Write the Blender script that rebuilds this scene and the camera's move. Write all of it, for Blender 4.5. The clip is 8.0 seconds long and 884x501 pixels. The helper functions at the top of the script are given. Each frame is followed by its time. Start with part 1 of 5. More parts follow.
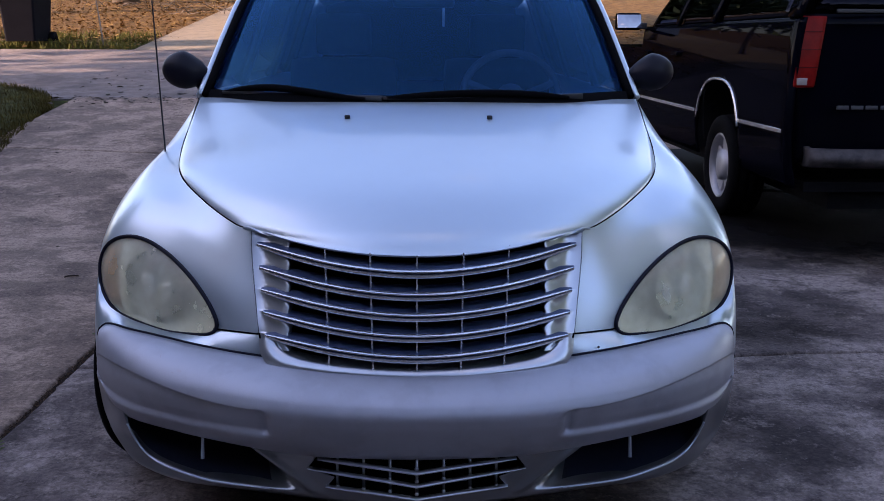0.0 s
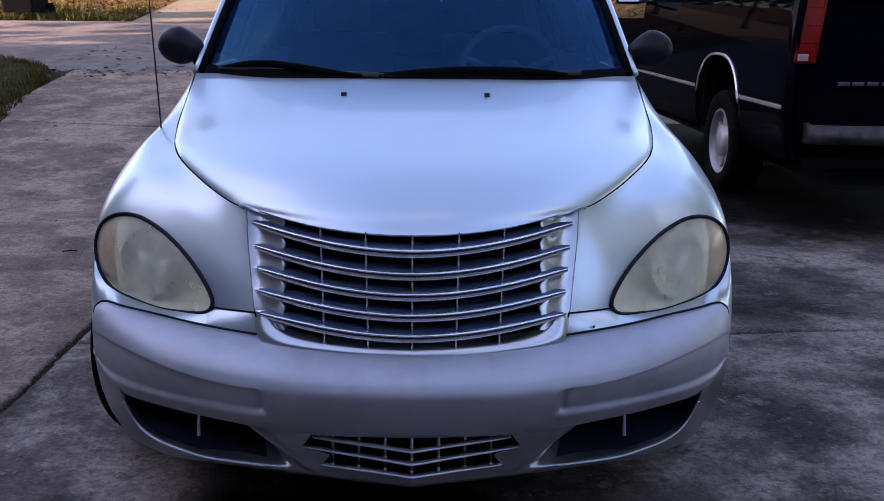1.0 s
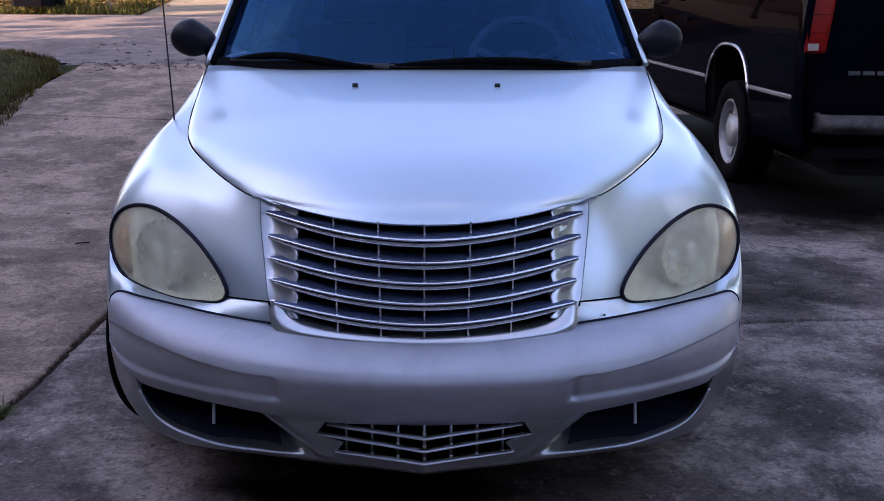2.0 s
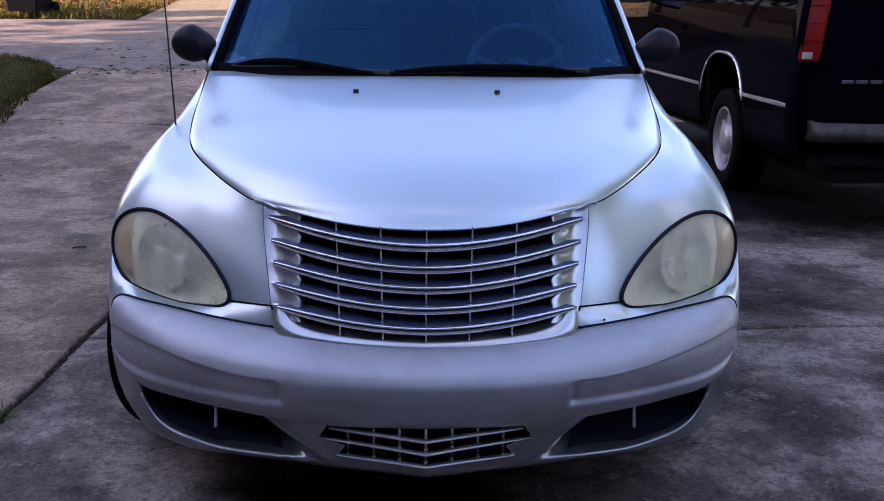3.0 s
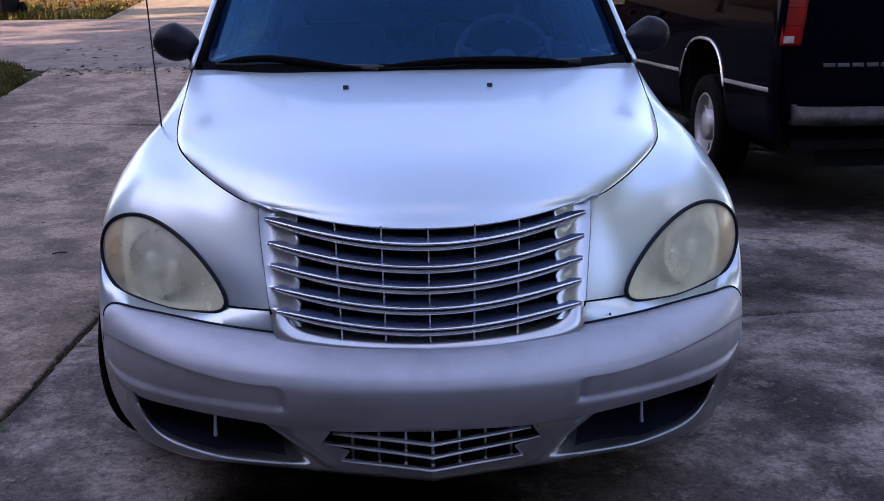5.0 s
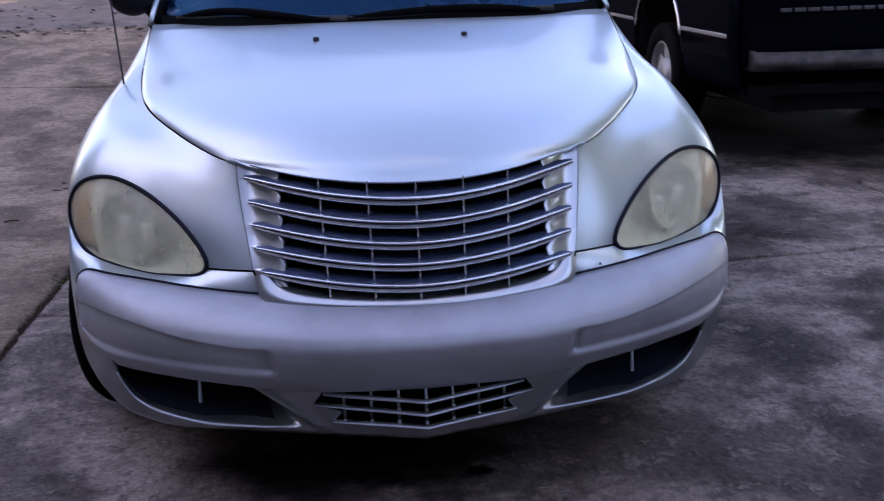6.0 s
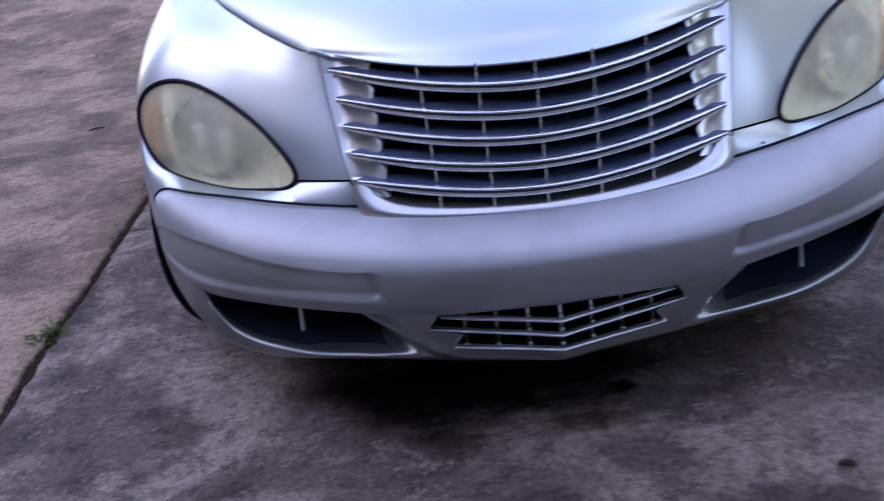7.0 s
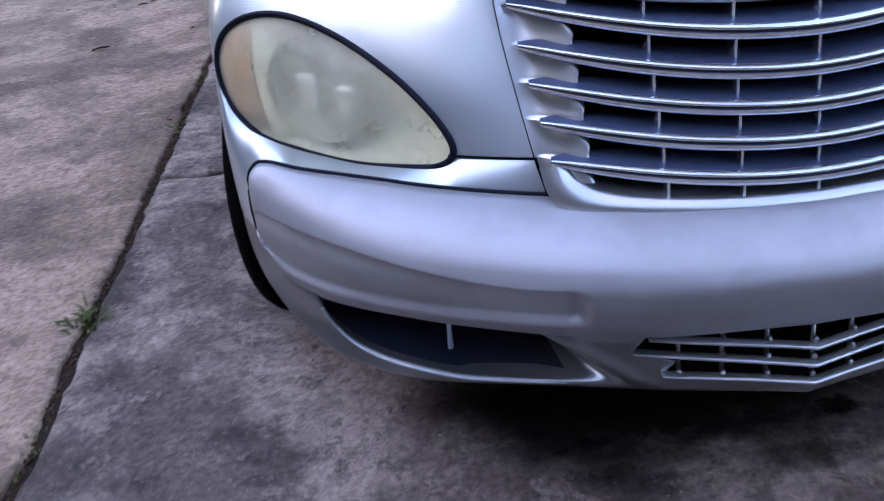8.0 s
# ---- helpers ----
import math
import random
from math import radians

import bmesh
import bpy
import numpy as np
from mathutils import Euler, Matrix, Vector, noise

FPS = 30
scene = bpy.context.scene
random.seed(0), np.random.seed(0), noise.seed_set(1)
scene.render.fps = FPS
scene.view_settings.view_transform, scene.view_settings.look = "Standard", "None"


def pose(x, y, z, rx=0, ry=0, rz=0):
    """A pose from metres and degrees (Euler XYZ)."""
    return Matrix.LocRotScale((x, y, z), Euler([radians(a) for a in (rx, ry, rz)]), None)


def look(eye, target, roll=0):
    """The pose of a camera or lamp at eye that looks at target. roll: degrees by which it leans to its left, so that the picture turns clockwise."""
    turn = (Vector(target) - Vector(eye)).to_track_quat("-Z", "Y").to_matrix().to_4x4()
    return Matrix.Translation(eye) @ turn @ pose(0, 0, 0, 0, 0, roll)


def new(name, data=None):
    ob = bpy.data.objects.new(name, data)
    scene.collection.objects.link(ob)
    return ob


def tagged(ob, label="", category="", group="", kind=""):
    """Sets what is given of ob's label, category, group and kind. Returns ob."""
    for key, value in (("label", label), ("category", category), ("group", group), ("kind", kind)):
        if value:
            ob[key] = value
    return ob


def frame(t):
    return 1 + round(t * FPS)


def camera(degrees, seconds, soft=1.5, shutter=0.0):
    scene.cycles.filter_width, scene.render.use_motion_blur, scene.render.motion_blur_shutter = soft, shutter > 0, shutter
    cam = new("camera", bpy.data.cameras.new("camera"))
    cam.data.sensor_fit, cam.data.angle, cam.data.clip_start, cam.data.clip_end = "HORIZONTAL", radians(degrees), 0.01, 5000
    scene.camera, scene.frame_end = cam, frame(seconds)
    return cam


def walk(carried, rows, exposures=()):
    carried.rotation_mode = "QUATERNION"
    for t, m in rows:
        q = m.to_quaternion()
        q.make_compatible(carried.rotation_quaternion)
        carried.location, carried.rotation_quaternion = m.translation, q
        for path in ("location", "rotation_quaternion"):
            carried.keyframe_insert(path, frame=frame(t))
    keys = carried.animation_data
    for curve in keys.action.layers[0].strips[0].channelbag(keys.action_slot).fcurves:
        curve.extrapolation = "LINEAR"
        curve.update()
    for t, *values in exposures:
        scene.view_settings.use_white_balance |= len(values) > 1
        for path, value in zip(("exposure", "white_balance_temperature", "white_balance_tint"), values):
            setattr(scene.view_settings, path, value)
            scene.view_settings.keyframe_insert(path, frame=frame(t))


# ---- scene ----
cam = camera(50.6, 8.0, 0.85, 0.25)
PATH = [
    (0, (0.014, -1.937, 1.234), (0.054, 0.014, 0.798), 0.3),
    (0.5, (0.02, -1.936, 1.236), (0.073, 0.01, 0.778), 0.2),
    (1, (0.024, -1.932, 1.246), (0.064, 0.006, 0.755), 0.5),
    (1.5, (0.025, -1.942, 1.242), (0.044, -0.008, 0.735), 0.2),
    (2.8, (-0.002, -1.966, 1.247), (0.028, -0.031, 0.742), 0.3),
    (3, (-0.004, -1.97, 1.245), (0.033, -0.032, 0.751), 0.5),
    (3.5, (-0.007, -1.962, 1.251), (0.037, -0.028, 0.744), 0.5),
    (4, (-0.008, -1.958, 1.243), (0.043, -0.025, 0.73), 0.3),
    (4.2, (-0.007, -1.952, 1.247), (0.035, -0.021, 0.729), 0.5),
    (5.3, (-0.085, -1.904, 1.247), (0.014, 0.028, 0.738), -1.2),
    (5.5, (-0.102, -1.893, 1.239), (0.01, 0.034, 0.715), -0.9),
    (5.7, (-0.121, -1.884, 1.231), (-0.0, 0.04, 0.7), -0.6),
    (5.8, (-0.13, -1.879, 1.229), (-0.005, 0.043, 0.69), -0.7),
    (6, (-0.14, -1.868, 1.228), (0.049, 0.03, 0.628), -1.7),
    (6.1, (-0.14, -1.86, 1.233), (0.073, 0.033, 0.622), -1.4),
    (6.2, (-0.141, -1.847, 1.238), (0.068, 0.051, 0.641), -1.2),
    (6.3, (-0.148, -1.827, 1.235), (0.042, 0.068, 0.625), -1.7),
    (6.4, (-0.16, -1.801, 1.225), (0.007, 0.092, 0.6), -2.0),
    (6.5, (-0.166, -1.77, 1.209), (-0.027, 0.119, 0.569), -3.2),
    (6.6, (-0.164, -1.735, 1.19), (-0.05, 0.135, 0.492), -4.8),
    (6.7, (-0.161, -1.695, 1.179), (-0.081, 0.158, 0.43), -5.4),
    (6.8, (-0.161, -1.648, 1.178), (-0.107, 0.202, 0.418), -6.2),
    (6.9, (-0.164, -1.597, 1.177), (-0.132, 0.232, 0.37), -7.1),
    (7, (-0.172, -1.547, 1.177), (-0.209, 0.268, 0.34), -7.9),
    (7.1, (-0.187, -1.501, 1.182), (-0.279, 0.3, 0.317), -8.3),
    (7.2, (-0.206, -1.46, 1.186), (-0.326, 0.332, 0.306), -8.7),
    (7.3, (-0.222, -1.422, 1.186), (-0.37, 0.356, 0.282), -9.3),
    (7.4, (-0.24, -1.382, 1.185), (-0.367, 0.394, 0.274), -8.3),
    (7.5, (-0.267, -1.336, 1.182), (-0.354, 0.446, 0.279), -7.2),
    (7.6, (-0.309, -1.279, 1.169), (-0.37, 0.504, 0.266), -6.6),
    (7.7, (-0.357, -1.218, 1.153), (-0.429, 0.567, 0.254), -6.4),
    (7.8, (-0.404, -1.159, 1.146), (-0.48, 0.622, 0.24), -7.0),
    (7.9, (-0.447, -1.103, 1.143), (-0.521, 0.633, 0.152), -8.0),
    (8, (-0.49, -1.048, 1.143), (-0.506, 0.671, 0.121), -7.9),
]
walk(cam, [(t, look(eye, target, roll)) for t, eye, target, roll in PATH],
     [(0.0, 2.06, 6950, 37), (0.6, 2.06, 6950, 37), (1.5, 2.31, 7100, 40), (4.0, 2.33, 7150, 40), (5.5, 2.36, 7300, 40), (6.5, 2.46, 7550, 42), (6.8, 2.60, 7550, 41), (7.2, 3.12, 7550, 40), (7.6, 3.38, 7500, 37), (8.0, 3.18, 7350, 33)])


# ---- light ----
SUN_EL, SUN_AZ = 13.0, 258.0          # degrees; azimuth clockwise from +y
world = bpy.data.worlds.new("world")
scene.world = world
world.use_nodes = True
wn = world.node_tree
sky = wn.nodes.new("ShaderNodeTexSky")
sky.sky_type, sky.sun_disc = "NISHITA", False
sky.sun_elevation, sky.sun_rotation = radians(SUN_EL), radians(SUN_AZ)
sky.dust_density, sky.ozone_density = 1.5, 2.0


def broken_cloud(colour):
    """Scattered fair-weather cloud over the whole sky: whiter and brighter than the blue it covers."""
    n, l = wn.nodes, wn.links
    tc, sep = n.new("ShaderNodeTexCoord"), n.new("ShaderNodeSeparateXYZ")
    l.new(tc.outputs["Generated"], sep.inputs[0])
    den = n.new("ShaderNodeMath")
    den.operation, den.inputs[1].default_value = "ADD", 0.18
    l.new(sep.outputs["Z"], den.inputs[0])
    deck = n.new("ShaderNodeCombineXYZ")
    for axis in ("X", "Y"):
        div = n.new("ShaderNodeMath")
        div.operation = "DIVIDE"
        l.new(sep.outputs[axis], div.inputs[0])
        l.new(den.outputs[0], div.inputs[1])
        l.new(div.outputs[0], deck.inputs[axis])
    no = n.new("ShaderNodeTexNoise")
    no.inputs["Scale"].default_value, no.inputs["Detail"].default_value, no.inputs["Roughness"].default_value = 1.5, 7, 0.58
    l.new(deck.outputs[0], no.inputs["Vector"])
    cover = n.new("ShaderNodeMapRange")
    cover.interpolation_type = "SMOOTHSTEP"
    cover.inputs["From Min"].default_value, cover.inputs["From Max"].default_value = 0.57, 0.67
    l.new(no.outputs["Fac"], cover.inputs["Value"])
    grey, white = n.new("ShaderNodeRGBToBW"), n.new("ShaderNodeVectorMath")
    l.new(colour, grey.inputs[0])
    white.operation, white.inputs[0].default_value = "SCALE", (2.2, 2.25, 2.45)
    l.new(grey.outputs[0], white.inputs["Scale"])
    mx = n.new("ShaderNodeMix")
    mx.data_type = "RGBA"
    l.new(cover.outputs[0], mx.inputs[0])
    l.new(colour, mx.inputs[6])
    l.new(white.outputs[0], mx.inputs[7])
    return mx.outputs[2]


wn.links.new(broken_cloud(sky.outputs[0]), wn.nodes["Background"].inputs[0])
wn.nodes["Background"].inputs[1].default_value = 0.15
sun = new("sun", bpy.data.lights.new("sun", "SUN"))
sun.data.energy, sun.data.angle, sun.data.color = 4.0, radians(0.5), (1.0, 0.86, 0.68)
a, e = radians(SUN_AZ), radians(SUN_EL)
to_sun = Vector((math.sin(a) * math.cos(e), math.cos(a) * math.cos(e), math.sin(e)))
sun.matrix_world = look(to_sun * 50, (0, 0, 0))


# ---- materials ----
def material(name, color, rough=0.5, metal=0.0, coat=0.0, coat_rough=0.03, var=0.15, scale=8.0, bump=0.0, bump_scale=60.0, spec=0.5, trans=0.0, flake=0.0, dark=(0.3, 0.3, 0.3), stain=0.0, stain_scale=1.2):
    """Principled surface with variation at two scales, in metres of the object's space."""
    m = bpy.data.materials.new(name)
    m.use_nodes = True
    n, l = m.node_tree.nodes, m.node_tree.links
    p = n["Principled BSDF"]
    tc = n.new("ShaderNodeTexCoord")
    no = n.new("ShaderNodeTexNoise")
    no.inputs["Scale"].default_value, no.inputs["Detail"].default_value, no.inputs["Roughness"].default_value = scale, 6, 0.6
    l.new(tc.outputs["Object"], no.inputs["Vector"])
    ramp = n.new("ShaderNodeMapRange")
    ramp.inputs["From Min"].default_value, ramp.inputs["From Max"].default_value = 0.3, 0.7
    ramp.inputs["To Min"].default_value, ramp.inputs["To Max"].default_value = 1 - var, 1 + var
    l.new(no.outputs["Fac"], ramp.inputs["Value"])
    mul = n.new("ShaderNodeVectorMath")
    mul.operation = "SCALE"
    mul.inputs[0].default_value = color
    l.new(ramp.outputs[0], mul.inputs["Scale"])
    out = mul.outputs[0]
    if stain:
        n2 = n.new("ShaderNodeTexNoise")
        n2.inputs["Scale"].default_value, n2.inputs["Detail"].default_value, n2.inputs["Roughness"].default_value = stain_scale, 5, 0.62
        l.new(tc.outputs["Object"], n2.inputs["Vector"])
        r2 = n.new("ShaderNodeMapRange")
        r2.interpolation_type = "SMOOTHSTEP"
        r2.inputs["From Min"].default_value, r2.inputs["From Max"].default_value = 0.48, 0.66
        r2.inputs["To Max"].default_value = stain
        l.new(n2.outputs["Fac"], r2.inputs["Value"])
        mx = n.new("ShaderNodeMix")
        mx.data_type = "RGBA"
        mx.inputs[7].default_value = (*dark, 1)
        l.new(r2.outputs[0], mx.inputs[0])
        l.new(out, mx.inputs[6])
        out = mx.outputs[2]
    l.new(out, p.inputs["Base Color"])
    p.inputs["Roughness"].default_value, p.inputs["Metallic"].default_value = rough, metal
    p.inputs["Coat Weight"].default_value, p.inputs["Coat Roughness"].default_value = coat, coat_rough
    p.inputs["Specular IOR Level"].default_value, p.inputs["Transmission Weight"].default_value = spec, trans
    if bump:
        n3 = n.new("ShaderNodeTexNoise")
        n3.inputs["Scale"].default_value, n3.inputs["Detail"].default_value = bump_scale, 5
        l.new(tc.outputs["Object"], n3.inputs["Vector"])
        b = n.new("ShaderNodeBump")
        b.inputs["Strength"].default_value, b.inputs["Distance"].default_value = 1.0, bump
        l.new(n3.outputs["Fac"], b.inputs["Height"])
        l.new(b.outputs[0], p.inputs["Normal"])
    return m


SILVER = material("silver_paint", (0.62, 0.735, 0.80), 0.34, 0.74, 0.5, 0.06, 0.03, 3.0)
SILVER.node_tree.nodes["Principled BSDF"].inputs["Coat IOR"].default_value = 1.5
BUMPER = material("faded_silver_paint", (0.49, 0.51, 0.555), 0.56, 0.64, 0.10, 0.30, 0.05, 5.0, 0.00015, 300, stain=0.25, stain_scale=7, dark=(0.30, 0.29, 0.32))
SATIN = material("satin_silver_paint", (0.62, 0.66, 0.69), 0.28, 0.85, 0.7, 0.04, 0.05, 4.0)
# car's silver paint with some grime, darkened for shade below the bumper
CHIN = material("shaded_grimy_silver_paint", (0.31, 0.335, 0.35), 0.28, 0.90, 0.5, 0.10, 0.06, 6.0, stain=0.40, stain_scale=5, dark=(0.26, 0.25, 0.24))
CHROME = material("silver_trim", (0.86, 0.93, 1.0), 0.17, 0.85, 0.5, 0.05, 0.04, 12.0)
BLACK = material("black_plastic", (0.02, 0.02, 0.022), 0.45, 0, 0, 0.1, 0.2, 30, 0.0002, 400)
RUBBER = material("black_rubber", (0.004, 0.004, 0.0045), 0.8, 0, 0, 0.1, 0.2, 30, 0.0003, 200, spec=0.03)
GASKET = material("dark_gasket", (0.003, 0.004, 0.014), 0.6, 0, 0, 0.1, 0.2, 30, spec=0.2)
# near-black colour that paints the shade inside the fog-lamp scoops
DUCT = material("painted_duct_shade", (0.016, 0.021, 0.034), 0.32, 0, 0, 0.1, 0.2, 30, spec=0.6)
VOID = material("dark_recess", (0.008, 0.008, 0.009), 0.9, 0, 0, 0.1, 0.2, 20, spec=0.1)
MIRRORBLACK = material("dark_mirror_shell", (0.006, 0.006, 0.012), 0.42, 0, 0.0, 0.2, 0.15, 20, 0.0003, 300, spec=0.2)
ALLOY = material("alloy_wheel", (0.34, 0.34, 0.35), 0.35, 0.8, 0.3, 0.1, 0.08, 12)
WAGONALLOY = material("dull_cast_wheel", (0.33, 0.33, 0.34), 0.45, 0.5, 0, 0.1, 0.12, 12)
REDLENS = material("red_lamp_lens", (0.21, 0.006, 0.004), 0.3, 0, 0.0, 0.05, 0.25, 14, spec=0.1)
CLEARLENS = material("clear_lamp_lens", (0.34, 0.28, 0.25), 0.2, 0, 0.5, 0.05, 0.1, 20)
BRIGHT = material("bright_moulding", (0.6, 0.6, 0.6), 0.25, 0.9, 0, 0.1, 0.05, 20)
DASH = material("dark_grey_dash", (0.015, 0.015, 0.018), 0.6, 0, 0, 0.1, 0.1, 20, 0.0004, 250)
CLOTH = material("grey_seat_cloth", (0.06, 0.06, 0.065), 0.9, 0, 0, 0.1, 0.2, 40, 0.0006, 300)
ROADM = material("worn_asphalt", (0.20, 0.162, 0.142), 0.9, 0, 0, 0.1, 0.3, 6, 0.003, 90, stain=0.6, stain_scale=1.3, dark=(0.10, 0.082, 0.076), spec=0.2)
CRUMBS = material("soil_crumbs", (0.11, 0.07, 0.045), 0.95, 0, 0, 0.1, 0.5, 30, spec=0.1)
SOIL = material("joint_soil", (0.036, 0.024, 0.019), 0.95, 0, 0, 0.1, 0.4, 60, 0.004, 80, spec=0.1)
PALEDIRT = material("pale_gravel_track", (0.27, 0.21, 0.14), 0.9, 0, 0, 0.1, 0.2, 6, 0.004, 40, spec=0.2)
BINM = material("dark_bin_plastic", (0.007, 0.007, 0.010), 0.7, 0, 0, 0.1, 0.15, 8, spec=0.02)
PALEWOOD = material("pale_bark", (0.24, 0.20, 0.15), 0.9, 0, 0, 0.1, 0.25, 14, 0.004, 40)
BARK = material("dark_bark", (0.09, 0.065, 0.045), 0.95, 0, 0, 0.1, 0.35, 10, 0.01, 25)
LEAF = material("leaf_green", (0.06, 0.10, 0.03), 0.6, 0, 0, 0.1, 0.4, 3)
GRASSM = material("dark_dry_grass", (0.074, 0.056, 0.013), 0.8, 0, 0, 0.1, 0.5, 2, spec=0.1)
VERGEM = material("olive_verge_grass", (0.085, 0.082, 0.018), 0.8, 0, 0, 0.1, 0.5, 2, spec=0.1)
WEED = material("weed_green", (0.085, 0.11, 0.030), 0.7, 0, 0, 0.1, 0.4, 40)
DRYLEAF = material("dry_brown_leaf", (0.055, 0.036, 0.024), 0.9, 0, 0, 0.1, 0.3, 40)
WALLM = material("plain_unseen_wall", (0.06, 0.054, 0.052), 0.9, 0, 0, 0.1, 0.1, 4, 0.002, 60)
AMBER = material("amber_reflector", (0.64, 0.41, 0.25), 0.35, 0, 0.3, 0.1, 0.1, 30)
REFLECT = material("lamp_reflector", (0.52, 0.54, 0.49), 0.55, 0.7, 0, 0.1, 0.06, 18)
CREAM = material("cream_lamp_plastic", (0.94, 0.89, 0.74), 0.5, 0, 0, 0.1, 0.05, 20)
FACET = material("lamp_facet_glint", (0.96, 0.96, 0.94), 0.3, 0.3)
LAMPBACK = material("dull_lamp_interior", (0.90, 0.88, 0.76), 0.7, 0.0, 0, 0.1, 0.08, 18)
# darker colour for the bars' grooves, undersides and a hairline gap
GROOVE = material("dark_grille_fill", (0.030, 0.040, 0.070), 0.35, 0, 0, 0.1, 0.1, 30)
# silver blade tops, coloured dark blue for the shade between bars
BLADE = material("shaded_silver_blade", (0.085, 0.125, 0.23), 0.4, 0.4, 0, 0.1, 0.08, 20)
DIMPLATE = material("dull_nameplate", (0.09, 0.09, 0.10), 0.4, 0.6)
SCUFF = material("dark_scuff", (0.50, 0.49, 0.53), 0.5, 0.6)
WHITE = material("white_card", (0.85, 0.85, 0.85), 0.6)


def glass(name, tint, rough, haze, haze_color, shine=(0.04, 0.5), sheen=(1, 1, 1)):
    """Clear glass mixed with a diffuse haze for aged plastic."""
    m = bpy.data.materials.new(name)
    m.use_nodes = True
    n, l = m.node_tree.nodes, m.node_tree.links
    g = n["Principled BSDF"]
    g.inputs["Base Color"].default_value = (*tint, 1)
    g.inputs["Roughness"].default_value, g.inputs["IOR"].default_value = rough, 1.45
    tr = n.new("ShaderNodeBsdfTransparent")
    tr.inputs[0].default_value = (*tint, 1)
    gl = n.new("ShaderNodeBsdfGlossy")
    gl.inputs["Roughness"].default_value = max(rough, 0.01)
    gl.inputs["Color"].default_value = (*sheen, 1)
    lw, cube, fr = n.new("ShaderNodeLayerWeight"), n.new("ShaderNodeMath"), n.new("ShaderNodeMath")
    lw.inputs["Blend"].default_value = 0.5
    cube.operation, fr.operation = "POWER", "MULTIPLY_ADD"
    cube.inputs[1].default_value = 3.0
    fr.inputs[1].default_value, fr.inputs[2].default_value = shine[1], shine[0]
    l.new(lw.outputs["Facing"], cube.inputs[0])
    l.new(cube.outputs[0], fr.inputs[0])
    mix = n.new("ShaderNodeMixShader")
    l.new(fr.outputs[0], mix.inputs[0])
    l.new(tr.outputs[0], mix.inputs[1])
    l.new(gl.outputs[0], mix.inputs[2])
    last = mix
    if haze:
        tc = n.new("ShaderNodeTexCoord")
        no = n.new("ShaderNodeTexNoise")
        no.inputs["Scale"].default_value, no.inputs["Detail"].default_value = 14, 5
        l.new(tc.outputs["Object"], no.inputs["Vector"])
        mr = n.new("ShaderNodeMapRange")
        mr.inputs["From Min"].default_value, mr.inputs["From Max"].default_value = 0.3, 0.7
        mr.inputs["To Min"].default_value, mr.inputs["To Max"].default_value = haze * 0.8, min(1, haze * 1.2)
        l.new(no.outputs["Fac"], mr.inputs["Value"])
        g.inputs["Base Color"].default_value = (*haze_color, 1)
        g.inputs["Roughness"].default_value = 0.42
        g.inputs["Specular IOR Level"].default_value = 0.08
        m2 = n.new("ShaderNodeMixShader")
        l.new(mr.outputs[0], m2.inputs[0])
        l.new(mix.outputs[0], m2.inputs[1])
        l.new(g.outputs[0], m2.inputs[2])
        last = m2
    l.new(last.outputs[0], n["Material Output"].inputs["Surface"])
    return m


NAVY = material("dark_navy_paint", (0.0016, 0.0018, 0.0045), 0.3, 0, 0.10, 0.03, 0.2, 5.0, spec=0.0)


